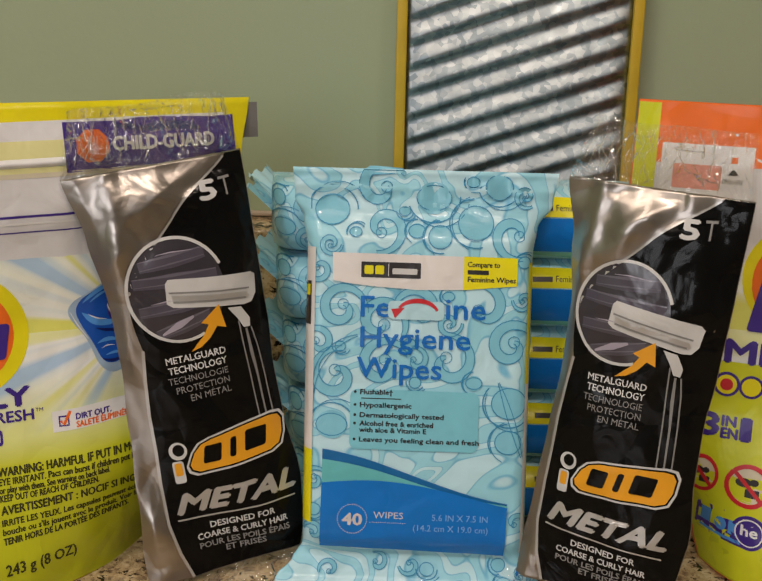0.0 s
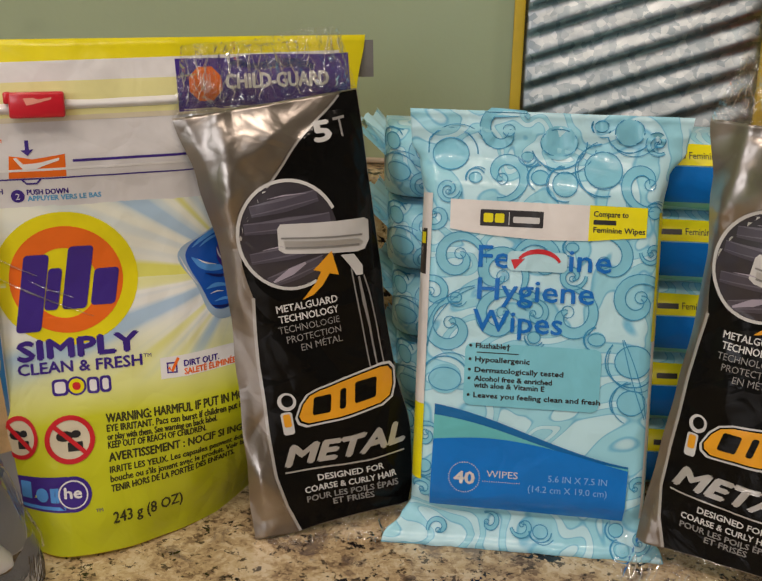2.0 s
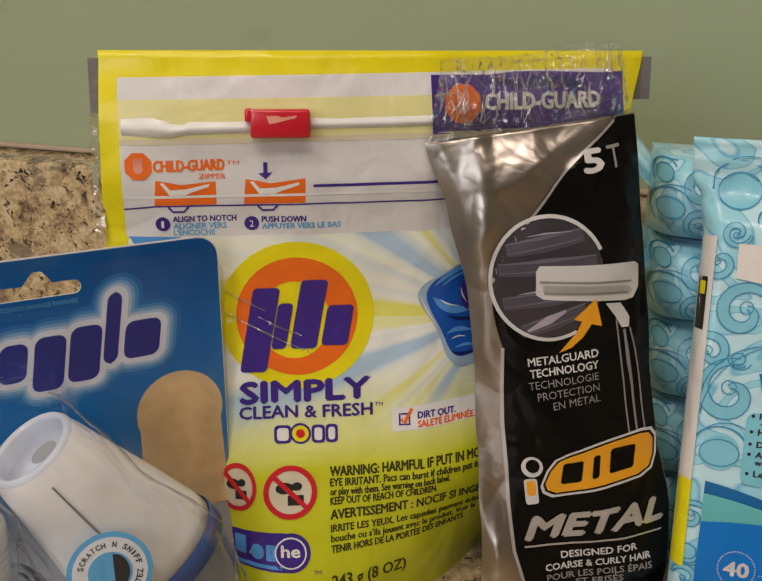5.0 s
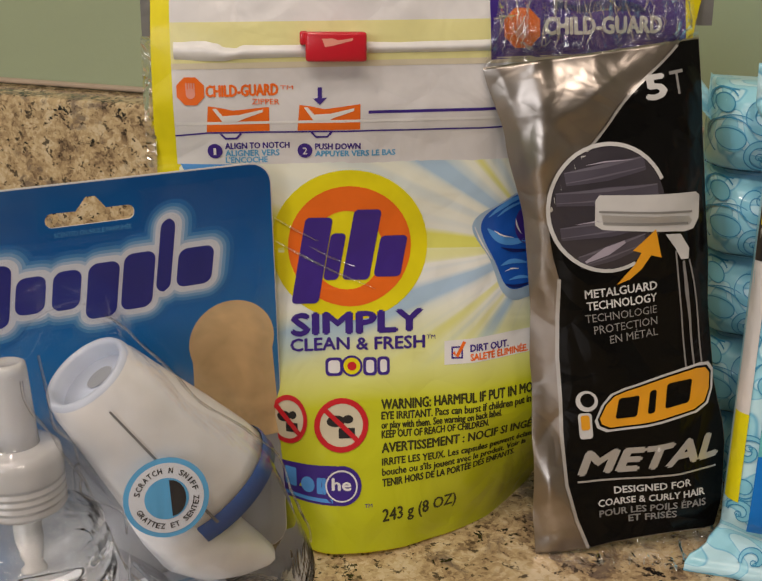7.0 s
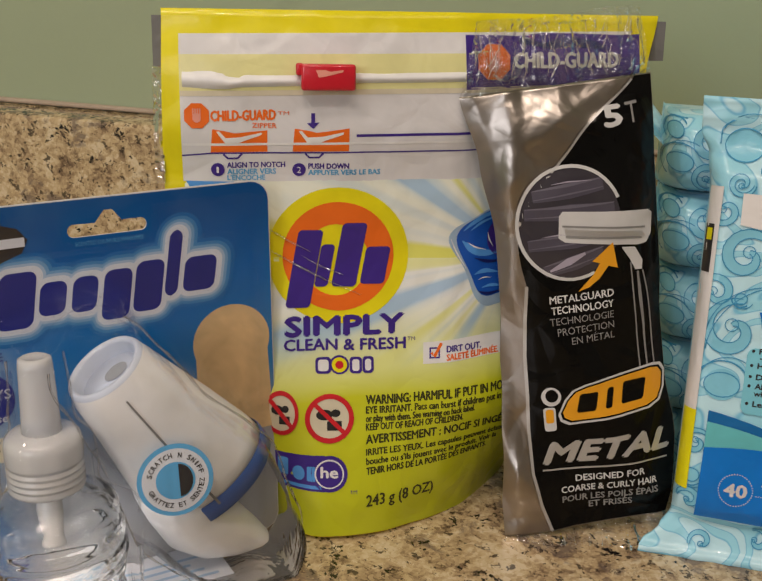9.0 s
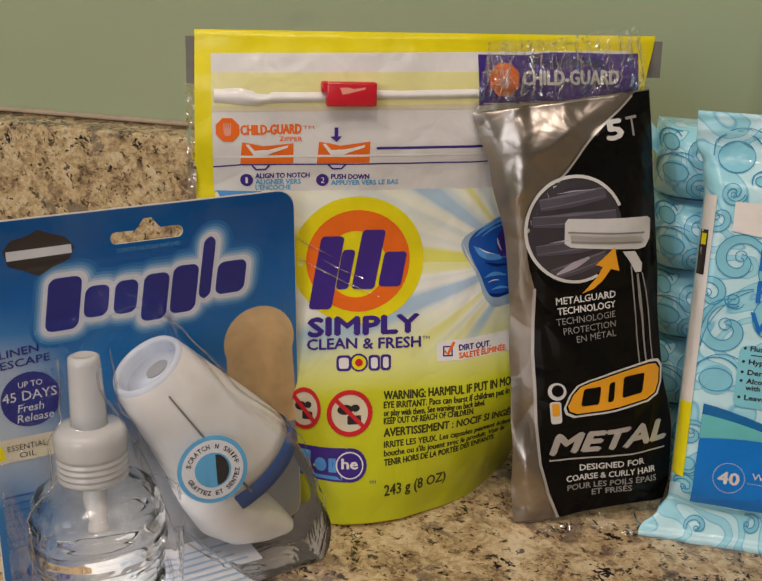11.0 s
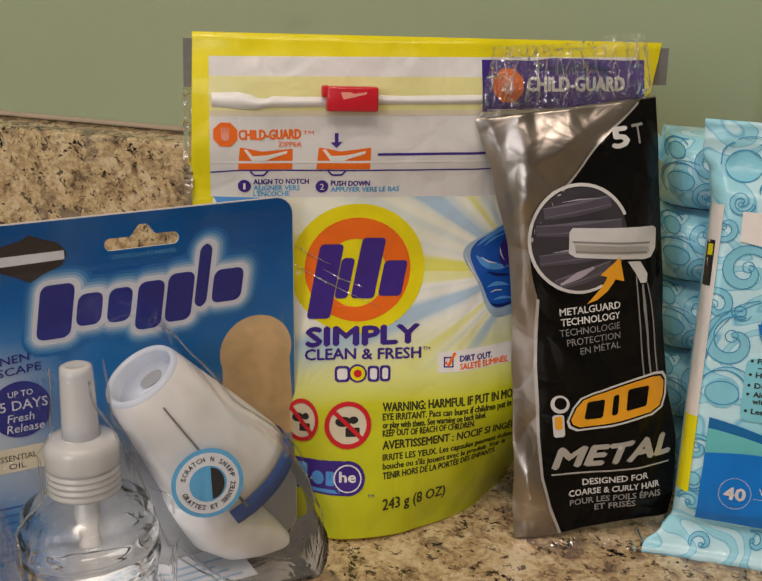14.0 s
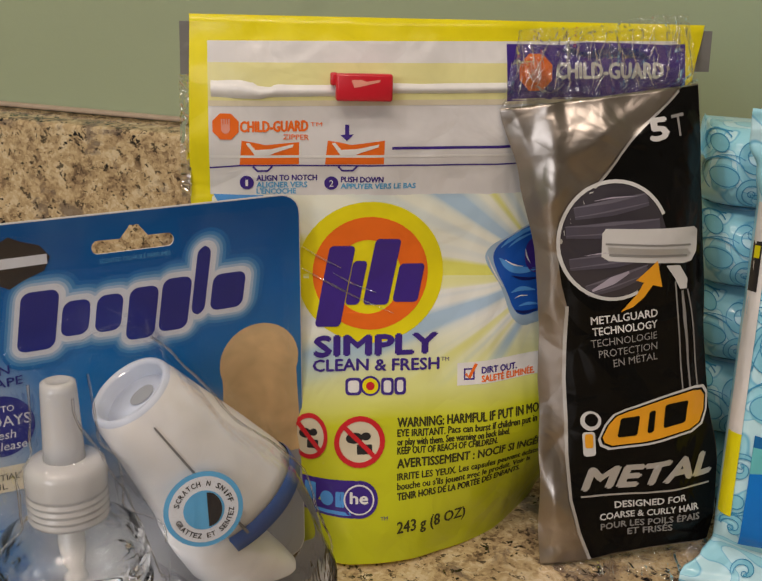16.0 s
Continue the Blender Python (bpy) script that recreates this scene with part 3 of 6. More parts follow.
def capsule_pouch():
    bag = thing("laundry_pouch", facing(-0.13, 0.44215, 0.0, 21.6, 5.9), "yellow and white glossy zip pouch of laundry capsules standing on granite", "pouch")
    surface, back = pouch_surfaces(1.0)
    part("body", pack_body(surface, back, lambda z: interp(TIDE_L, z), lambda z: interp(TIDE_R, z), 0.001, 0.2045), YELLOW, bag, "glossy bright yellow film")
    pr = Print(bag, surface)
    outline = [(interp(TIDE_L, z) * 1000 + 0.4, z * 1000) for z in [0.141 * k / 12 for k in range(13)]]
    outline2 = [(interp(TIDE_R, z) * 1000 - 0.4, z * 1000) for z in [0.141 * k / 12 for k in range(12, -1, -1)]]
    lo = [(outline[0][0], 1.4)] + outline[1:]
    lo2 = outline2[:-1] + [(outline2[-1][0], 1.4)]
    art = [(-74.5, 142.6)] + [p if p[1] < 118 else (max(p[0], -76.5), p[1]) for p in lo[::-1]] + lo2[::-1] + [(93, 144.2)]
    pr.shape("artwork", [art], SUNBURST, 1, "white, lime and pale blue sunburst print")
    pouch_front_top(pr)
    # zip with its red slider
    tops = [(-0.076, 0.1825), (-0.066, 0.1828), (-0.0615, 0.1820), (-0.0595, 0.1809), (-0.0555, 0.1807), (-0.0535, 0.1816), (-0.035, 0.1817), (-0.013, 0.1827), (0.094, 0.1850)]
    foots = [(-0.076, 0.1766), (-0.060, 0.1765), (-0.055, 0.1772), (-0.035, 0.1778), (-0.013, 0.1791), (0.094, 0.1812)]
    bm = bmesh.new()
    rows = []
    for k in range(86):
        x = -0.076 + 0.1030 * k / 85
        hi, lo = interp(tops, x), interp(foots, x)
        rows.append([bm.verts.new((x, -(surface(x, 0.18) + 0.0018 * math.sin(math.pi * q / 6) + 0.0001), lo + (hi - lo) * q / 6)) for q in range(7)])
    for a, b in zip(rows, rows[1:]):
        for q in range(6):
            bm.faces.new((a[q], b[q], b[q + 1], a[q + 1]))
    bmesh.ops.recalc_face_normals(bm, faces=bm.faces[:])
    part("zip_rail", bm, WHITE, bag, "milky white plastic zip rail")
    face = -surface(-0.023, 0.180)
    bm = box_bm(-0.0334, face - 0.0062, 0.1766, -0.0139, face, 0.1859, 0.0009)
    tab = box_bm(-0.0352, face - 0.0050, 0.1818, -0.0325, face, 0.1861, 0.0007)
    tmp = bpy.data.meshes.new("tmp")
    tab.to_mesh(tmp)
    tab.free()
    bm.from_mesh(tmp)
    bpy.data.meshes.remove(tmp)
    sl = part("zip_slider", bm, REDPLASTIC, bag, "glossy red plastic slider")
    bm = flat_bm([[(-0.0272, 0.1812), (-0.0248, 0.1816), (-0.0185, 0.1832), (-0.0183, 0.1840), (-0.0230, 0.1833), (-0.0248, 0.1839), (-0.0282, 0.1838)]])
    for v in bm.verts:
        v.co.y = face - 0.0063
    part("slider_mark", bm, SALMON, sl)
    octagon(pr, -71.1, 166.7, 4.9)
    pr.words("CHILD-GUARD", -66.0, 164.9, -42.6, 3.6, ORANGE, 3, 0.06, 0, 0.8)
    pr.words("TM", -41.8, 167.4, -37.6, 1.3, ORANGE, 3)
    pr.words("ZIPPER", -51.1, 162.6, -42.2, 1.8, ORANGE, 3, 0.01)
    for x, up in ((-66.4, 0.0), (-36.4, 0.5)):
        z = 153.3 + up
        pr.shape("zip_icon", [[(x, z), (x + 20.8, z + 0.4), (x + 20.8, z + 8.4 + up), (x + 9, z + 7.2), (x + 5, z + 8.0), (x + 0.8, z + 8.6)]], ORANGE, 2)
        pr.shape("icon_mark", [[(x + 3.4, z + 7.9), (x + 5.6, z + 5.4), (x + 11, z + 5.8), (x + 18.8, z + 7.6), (x + 18.6, z + 6.6), (x + 12.5, z + 4.5), (x + 10.5, z + 3.6), (x + 5.4, z + 3.4), (x + 2.2, z + 7.7)]], WHITE, 3)
        pr.line("notch", [(x + 4.6, z - 0.6), (x + 6.2, z - 2.2), (x + 9.8, z - 2.1), (x + 11.4, z - 0.4)], 0.7, PURPLE, 3)
    pr.line("zip_line", [(-12.9, 160.0), (29.1, 160.9), (92, 162.4)], 1.0, PURPLE, 2)
    pr.line("zip_line", [(-77, 151.8), (-66, 153.0), (-20, 153.6), (30.4, 154.5), (92, 156.6)], 0.55, PURPLE, 2)
    pr.line("zip_rib", [(-76.7, 156.0), (30.4, 158.0), (92, 160.0)], 0.9, WHITE, 2)
    pr.shapes("arrow_mark", [[[(-29.6, 168.1), (-28.2, 168.1), (-28.2, 164.6), (-26.6, 164.8), (-28.9, 162.4), (-31.2, 164.4), (-29.6, 164.6)]]], PURPLE, 3)
    for x, z, d in ((-64.0, 146.8, "1"), (-34.0, 146.9, "2")):
        pr.shape("number_disc", [circle_pts(x, z, 2.5)], PURPLE, 4)
        pr.words(d, x - (0.45 if d == "1" else 0.75), z - 1.2, x + (0.45 if d == "1" else 0.75), 2.4, WHITE, 11)
    pr.words("ALIGN TO NOTCH", -60.5, 147.6, -39.2, 2.0, PURPLE, 2, 0.05, 0, 0.3)
    pr.words("ALIGNER VERS", -60.5, 145.1, -42.6, 2.0, SKYINK, 2, 0.05, 0, 0.2)
    pr.words("L'ENCOCHE", -60.5, 142.8, -46.6, 1.9, SKYINK, 2, 0.05, 0, 0.2)
    pr.words("PUSH DOWN", -30.5, 147.3, -15.5, 2.0, PURPLE, 2, 0.06, 0, 0.2)
    pr.words("APPUYER VERS LE BAS", -30.5, 144.9, -3.6, 1.9, SKYINK, 2, 0.06, 0, 0.4)
    pr.shape("blue_corner", [[(-76, 142.2), (-74, 138.7), (-62, 139.6), (-58, 142.2)]], PODLIGHT, 2)
    # header label in violet behind the clear bag
    pr.shape("violet_label", [[(27.5, 176.9), (97.5, 179.6), (97.0, 197.6), (88, 197.2), (70, 197.6), (58, 197.6), (48, 196.4), (41, 196.6), (27.0, 196.6)]], PURPLE, 2)
    octagon(pr, 38.3, 187.0, 6.9)
    pr.words("CHILD-GUARD", 46.4, 184.8, 88, 5.4, LIGHTINK, 4, 0.06, 0, 0.6)
    pr.shape("violet_shade", [soft_pts([(46, 194.4), (52, 196.0), (58, 193.6), (64, 195.8), (72, 196.2), (80, 194.8), (84, 191.6), (70, 193.0), (60, 191.6)])], NAVYFILM, 4)
    # round emblem
    pr.shape("emblem_disc", [circle_pts(-19.0, 113.6, 27.2, 26.6, 48)], YELLOW, 2)
    pr.shape("emblem_ring", [circle_pts(-19.0, 113.3, 21.4, 21.3, 44), circle_pts(-20.0, 111.9, 12.5, 14.0, 36)], ORANGE, 3)
    logo_blocks(pr, [(-39.6, 93.2, -30.2, 123.6), (-28.4, 101.4, -23.2, 118), (-21.8, 101.4, -12.4, 126.4), (-10.8, 102.4, -1.4, 117)], PURPLE, 5)
    pr.words("SIMPLY", -39.4, 81.9, 6.4, 7.4, PURPLE, 3, 0.082, 0, 1.2)
    pr.words("CLEAN & FRESH", -40.1, 76.2, 7.4, 4.4, PURPLE, 3, 0.045, 0, 0.4)
    pr.words("TM", 8.2, 79.6, 11.2, 1.5, PURPLE, 3)
    pr.shapes("product_mark", [[rect_pts(-28.0, 66.8, -21.8, 73.4, 1.6)], [circle_pts(-18.6, 70.3, 3.8)], [rect_pts(-14.6, 67.0, -9.8, 73.6, 1.4)], [rect_pts(-9.6, 67.2, -5.2, 73.8, 1.4)]], PURPLE, 3)
    pr.shapes("product_mark_fill", [[rect_pts(-27.0, 67.8, -22.8, 72.4, 1.2)], [rect_pts(-13.6, 68.0, -10.8, 72.6, 1.0)], [rect_pts(-8.6, 68.2, -6.2, 72.8, 1.0)]], WHITE, 4)
    pr.shape("product_mark_fill", [circle_pts(-18.6, 70.3, 3.0)], YELLOW, 4)
    pr.shape("product_mark_core", [circle_pts(-18.6, 70.3, 1.6)], REDINK, 5)
    pr.shape("claim_strip", [[(14.5, 70.0), (70, 73.2), (70, 81.8), (14.5, 78.6)]], WHITE, 2)
    pr.shape("tick_box", [rect_pts(17.0, 72.2, 21.2, 76.6), rect_pts(17.6, 72.8, 20.6, 76.0)], PURPLE, 3)
    pr.line("tick", [(17.8, 74.6), (19.0, 73.0), (21.8, 78.2)], 1.2, ORANGE, 4)
    pr.words("DIRT OUT.", 24.0, 74.5, 38.6, 2.4, PURPLE, 3, 0.06, 0, 0.3)
    pr.words("SALETÉ ÉLIMINÉE.", 24.0, 71.3, 46.2, 2.3, ORANGE, 3, 0.06, 0, 1.0)
    stop_sign(pr, -41.7, 51.5, 6.9, 9.3, "a")
    stop_sign(pr, -22.7, 49.5, 9.7, 9.7, "b")
    he_badge(pr, -45.0, 20.8, -16.5, 35.2)
    pr.words("TM", -14.8, 19.8, -12.0, 1.4, PURPLE, 3)
    for text, x1, z, h, rise in (("WARNING: HARMFUL IF PUT IN MOUTH.", 56, 54.7, 3.6, 3.0), ("EYE IRRITANT. Pacs can burst if children put in mouth", 56, 51.0, 2.8, 2.9), ("or play with them. See warning on back label.", 36, 47.6, 2.7, 2.2),
                                 ("KEEP OUT OF REACH OF CHILDREN.", 31.3, 44.2, 2.7, 2.0), ("AVERTISSEMENT : NOCIF SI INGÉRÉ.", 54, 38.9, 3.5, 3.4), ("IRRITE LES YEUX. Les capsules peuvent éclater", 52, 34.3, 2.6, 3.1),
                                 ("bouche ou s'ils jouent avec le produit. Voir la", 48, 30.7, 2.6, 2.9), ("TENIR HORS DE LA PORTÉE DES ENFANTS.", 43.6, 26.8, 2.7, 2.9)):
        pr.words(text, -8.2, z, x1, h, OLIVE, 2, 0.05, 0, rise)
    pr.words("243 g (8 OZ)", -8.2, 13.7, 20.1, 4.8, OLIVE, 2, 0.03, 0, 1.2)
    # picture of a capsule
    pr.shape("capsule_film", [soft_pts([(23.6, 120), (25, 115.5), (30, 109), (32.5, 103), (35, 95.5), (40, 91), (46, 92.5), (60, 95), (66, 110), (62, 128), (50, 134), (41, 131.8), (33, 127), (26, 123.7)])], CARDPALE, 2)
    pr.shape("capsule_picture", [soft_pts([(26.6, 119.4), (29, 113), (33, 106), (36.4, 97.4), (40.5, 95.4), (46, 97), (58, 99), (62, 110), (58, 126), (48, 132), (41, 131), (34, 127), (29, 124)])], PODBLUE, 3)
    pr.shape("capsule_core", [circle_pts(45, 119.4, 5.2, 7.4, 28)], PURPLE, 4)
    swirl = [([(30, 122.5), (34, 126), (40, 129.4), (46, 130)], [0.3, 1.8, 1.6, 0.4]), ([(29.6, 118.4), (33.5, 114.8), (39, 113.0), (45, 113.4)], [0.4, 3.4, 2.8, 0.8]), ([(33, 122.5), (36.6, 125.6), (42, 127.6)], [0.2, 1.3, 0.4]), ([(35.0, 104.8), (39, 106.4), (45, 105.2)], [0.3, 2.2, 0.4]), ([(38.2, 99.4), (42, 100.4), (47, 99.6)], [0.3, 1.4, 0.4])]
    pr.bands("capsule_gloss", [soft_band(*q) for q in swirl], PODLIGHT, 4)
    pr.bands("capsule_glint", [soft_band(*q) for q in [([(32, 117.6), (35, 115.6), (39.5, 114.6)], [0.1, 0.7, 0.1]), ([(40, 121.5), (40.6, 118.6), (42.4, 115.8)], [0.1, 0.8, 0.1]), ([(36.6, 102.6), (39, 103.6), (42, 103.2)], [0.1, 0.6, 0.1]), ([(24.8, 119.4), (27.4, 113.6), (31.4, 107.4)], [0.2, 0.7, 0.2])]], WHITE, 5)
    pr.bands("capsule_shade", [soft_band(*q) for q in [([(36.8, 98.0), (40.6, 96.6), (46, 97.8)], [0.3, 1.5, 0.5]), ([(34.8, 111.4), (40, 109.6), (47, 109.8)], [0.2, 1.6, 0.3])]], NAVYFILM, 4.5)
    # fine diagonal creases of the film
    pr.bands("film_crease", [([(-46, 124.4), (-38, 119.6), (-30, 115.4)], [0.2, 0.8, 0.3]), ([(-33, 113.6), (-26, 109.6), (-17, 106.0)], [0.2, 0.7, 0.2]), ([(-46.5, 116.6), (-36, 110.6), (-24, 104.2), (-10, 98.2)], [0.2, 0.8, 0.6, 0.2])], CREASE, 9)
    # side tabs of grey tape and clear film
    for name, x0, z0, x1, z1, mat in (("side_tab", -86.6, 184, -83.2, 202, GREYTAB), ("side_tab", 101.0, 187.5, 108.6, 202.4, GREYTAB), ("clear_edge", -87.2, 141, -83.6, 184, CELLO)):
        bm = flat_bm([rect_pts(x0 / 1000, z0 / 1000, x1 / 1000, z1 / 1000)])
        for v in bm.verts:
            v.co.y = 0.0052 + 0.0085 * (v.co.x > 0)
        ex = bmesh.ops.extrude_face_region(bm, geom=bm.faces[:])
        for v in ex["geom"]:
            if isinstance(v, bmesh.types.BMVert):
                v.co.y += 0.0004
        part(name, bm, mat, bag, smooth=False)
    return bag


capsule_pouch()


def orange_pouch():
    bag = thing("laundry_pouch", facing(0.198, 0.4704, 0.0, -14, 4.5) @ Matrix.Translation((0.0087, 0, -0.0015)) @ Matrix.Diagonal((1.0167, 1, 1.018, 1)), "lime and white laundry capsule pouch with an orange header", "pouch")
    left = [(z, x - 0.009 * min(1.0, z / 0.14)) for z, x in TIDE_L]
    surface, back = pouch_surfaces(5.0, left)
    part("body", pack_body(surface, back, lambda z: interp(left, z), lambda z: interp(TIDE_R, z), 0.0025, 0.2045), ORANGE, bag, "glossy orange film")
    pr = Print(bag, surface)
    pr.shape("lime_edge", [[(-92, 142), (-92, 203.5), (-83.0, 203.5), (-83.0, 142)]], LIME, 1)
    pr.shape("zip_panel", [rect_pts(-83, 141, 93, 195)], PALEGREY, 1)
    pr.shape("orange_band", [rect_pts(-83.0, 180, 95, 204)], ORANGE, 2)
    pr.shape("opening_label", [rect_pts(-81, 166, -45, 188)], WHITE, 3)
    pr.shape("red_mark", [rect_pts(-76, 170, -57, 180, 1)], SALMON, 4)
    pr.words("OPEN HERE", -56.5, 173, -48.5, 1.9, INK, 4)
    pr.shape("open_arrow", [[(-54.8, 176.5), (-50.2, 176.5), (-52.5, 179)]], INK, 4)
    art = [(interp(left, z) * 1000 + 0.4, z * 1000) for z in [0.003 + 0.138 * k / 10 for k in range(10, -1, -1)]] + [(interp(TIDE_R, z) * 1000 - 0.4, z * 1000) for z in [0.003 + 0.138 * k / 10 for k in range(11)]]
    pr.shape("artwork", [art], SUNBURST, 1, "white and lime print")
    foot = [(interp(left, 0.001 * z) * 1000 + 0.8, z) for z in (98, 80, 64, 50, 36, 22, 12, 4)]
    pr.shape("lime_foot", [foot + [(56, 4), (70, 50), (86, 98)]], LIME, 2)
    pr.shape("emblem_disc", [circle_pts(-16, 136, 28, 26, 40)], YELLOW, 2)
    pr.shape("emblem_ring", [circle_pts(-16, 134, 24, 23, 40), circle_pts(-16, 133, 13, 14, 30)], ORANGE, 3)
    logo_blocks(pr, [(-40, 112, -31, 143), (-29, 117, -23, 136), (-20, 117, -9, 146), (-7, 117, 3, 134)], PURPLE, 5)
    pr.words("SIMPLY", -60, 98, -5, 9.5, PURPLE, 4, 0.075)
    pr.shapes("product_mark", [[circle_pts(-45, 88.2, 5.4)], [circle_pts(-35, 88.0, 5.0)], [circle_pts(-25, 87.8, 5.0)]], PURPLE, 4)
    pr.shapes("product_mark_fill", [[circle_pts(-45, 88.2, 4.2)], [circle_pts(-35, 88.0, 3.9)], [circle_pts(-25, 87.8, 3.8)]], YELLOW, 5)
    pr.shape("product_mark_core", [circle_pts(-45, 88.2, 2.6)], REDINK, 6)
    pr.words("3", -53, 66.0, -46.5, 9, PURPLE, 4, 0.08)
    pr.words("IN", -45.0, 70.4, -39.5, 4.2, PURPLE, 4, 0.08)
    pr.words("EN", -45.0, 65.4, -38.5, 4.2, PURPLE, 4, 0.08)
    pr.words("1", -37, 65.4, -33.5, 9, PURPLE, 4, 0.08)
    stop_sign(pr, -51, 48, 7.0, 9, "a")
    stop_sign(pr, -32, 46.5, 9.5, 9.5, "b")
    he_badge(pr, -51, 20, -23, 34)
    return bag


orange_pouch()


# ---- bags of razors ----
RZ_L = [(0.0, -0.020), (0.0136, -0.0195), (0.0436, -0.0168), (0.0724, -0.0142), (0.10, -0.0118), (0.1255, -0.0112), (0.154, -0.0143), (0.179, -0.0188)]
RZ_R = [(0.0, 0.045), (0.018, 0.0495), (0.038, 0.0515), (0.063, 0.0490), (0.086, 0.0485), (0.108, 0.0500), (0.14, 0.0508), (0.179, 0.0515)]


def razor_bag(m, seed, label, warp=None, RL=RZ_L, RR=RZ_R):
    bag = thing("razor_bag", m, label, "razor pack", "bags of razors")
    a, b, c, d, e, f = warp or (1, 0, 0, 0, 1, 0)
    det = a * e - b * d

    def fit(x, z):
        return a * x + b * z + c, d * x + e * z + f

    def unfit(X, Z):
        X, Z = X - c, Z - f
        return (e * X - b * Z) / det, (a * Z - d * X) / det

    def surface(X, Z):
        x, z = unfit(X, Z)
        l, r = interp(RL, z), interp(RR, z)
        s = (x - (l + r) / 2) / ((r - l) / 2)
        fat = interp([(0.0, 0.001), (0.03, 0.006), (0.09, 0.007), (0.13, 0.010), (0.16, 0.006), (0.179, 0.0005)], z)
        h = fat * (1 - min(1.0, abs(s)) ** 2.2) - 0.003
        lump = 0.0016 * crumple(x, z, 26, seed) + 0.0011 * crumple(x * 1.6, z, 60, seed + 2)
        fold = 0.0022 * math.exp(-((x + 0.004 - 0.09 * (z - 0.15)) / 0.004) ** 2) * max(0.0, min(1.0, (z - 0.10) / 0.03))
        border = interp([(0.0, 0.0), (0.05, -0.004), (0.105, -0.002), (0.135, -0.001), (0.16, 0.020), (0.178, 0.044)], z)
        shiny = 0.35 + 0.65 * max(0.0, min(1.0, (border - x) / 0.012))
        ridge = 0.0040 * (1 - 2.2 * abs(crumple(x * 1.1 + 0.5 * z, z * 0.6, 20, seed + 7))) + 0.0012 * (1 - 2.2 * abs(crumple(x, z * 0.7, 46, seed + 5)))
        cells = noise.voronoi(Vector((x * 46 + 1.2 * crumple(x, z, 30, seed), z * 30, seed)))[0]
        ridge += 0.0019 * (min(0.6, cells[1] - cells[0]) - 0.25)
        return h + lump * 0.5 + fold * shiny + ridge * shiny * min(1.0, (1 - min(1.0, abs(s))) * 5 + 0.3)

    def back(X, Z):
        x, z = unfit(X, Z)
        l, r = interp(RL, z), interp(RR, z)
        s = min(1.0, abs((x - (l + r) / 2) / ((r - l) / 2)))
        return surface(X, Z) - 0.0006 - interp([(0.0, 0.001), (0.03, 0.008), (0.13, 0.012), (0.179, 0.0004)], z) * (1 - s ** 2)

    part("body", pack_body(surface, back, lambda z: interp(RL, z), lambda z: interp(RR, z), 0.003, 0.1785, 72, 150, fit), SILVER, bag, "crumpled silver foil film")
    pr = Print(bag, surface, fit, 0.0025)
    right = [(interp(RR, z) * 1000 - 0.25, z * 1000) for z in [0.0035 + 0.1745 * k / 22 for k in range(23)]]
    divide = [(45, 178), (38.9, 173), (30, 167), (23, 161.5), (16, 153.5), (8, 146), (1, 138), (-3.2, 131), (-4.6, 122), (-3.8, 113), (-2.6, 105.8), (-4.2, 92), (-5.4, 78), (-5.9, 62), (-6.8, 48), (-7.2, 30), (-5.0, 16), (-1.5, 3.5)]
    divide = soft_line(divide[:10], 2)[:-1] + divide[10:]
    cut = len(divide) - 8
    pr.shape("black_panel", [right + divide], BLACKFILM, 1, "glossy black film")
    pr.line("border", divide[2:cut - 6], 0.9, SILVERINK, 2)
    pr.line("border", divide[cut:], 1.2, SILVERINK, 2)
    # window with smoky razor heads; their highlights and glints are painted bands
    ring = [(15 + 19.3 * math.cos(radians(k)), 128.2 + 21.2 * math.sin(radians(k))) for k in range(20, 300, 8)]
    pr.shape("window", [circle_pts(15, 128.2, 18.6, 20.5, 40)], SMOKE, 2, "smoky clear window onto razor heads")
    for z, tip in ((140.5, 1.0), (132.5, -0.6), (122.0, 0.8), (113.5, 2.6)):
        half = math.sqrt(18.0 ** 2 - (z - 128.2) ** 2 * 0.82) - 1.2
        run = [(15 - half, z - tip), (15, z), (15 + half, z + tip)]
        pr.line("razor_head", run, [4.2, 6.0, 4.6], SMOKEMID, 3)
        pr.line("razor_head_highlight", [(x, q + 2.1) for x, q in run], [0.3, 1.3, 0.4], SMOKEHIGHLIGHT, 3.6)
        pr.line("razor_head_highlight", [(x, q - 1.2) for x, q in run], [0.2, 0.7, 0.2], SMOKEHIGHLIGHT, 3.6)
    pr.bands("window_glint", [([(9, 143.4), (15, 143.8), (24, 143.2)], [0.1, 0.5, 0.1]), ([(4, 124.2), (10, 124.6), (16, 124.0)], [0.1, 0.5, 0.1]), ([(6, 111.0), (13, 114.2), (19, 116.6)], [0.8, 3.0, 1.0])], SMOKEGLINT, 4)
    pr.line("window_ring", ring, 1.3, LIGHTINK, 4)
    pr.shape("razor_head_picture", [[(10.6, 131.6), (12, 133.2), (45.5, 128.6), (47.2, 127), (46, 119.5), (43.5, 116.4), (40, 116.2), (12, 121.6), (9.8, 123.4)]], LIGHTINK, 4)
    pr.shape("razor_blade_picture", [[(12.2, 126.6), (42, 121.2), (43.2, 119.2), (42, 118.2), (12.4, 123.2)]], SILVERINK, 5)
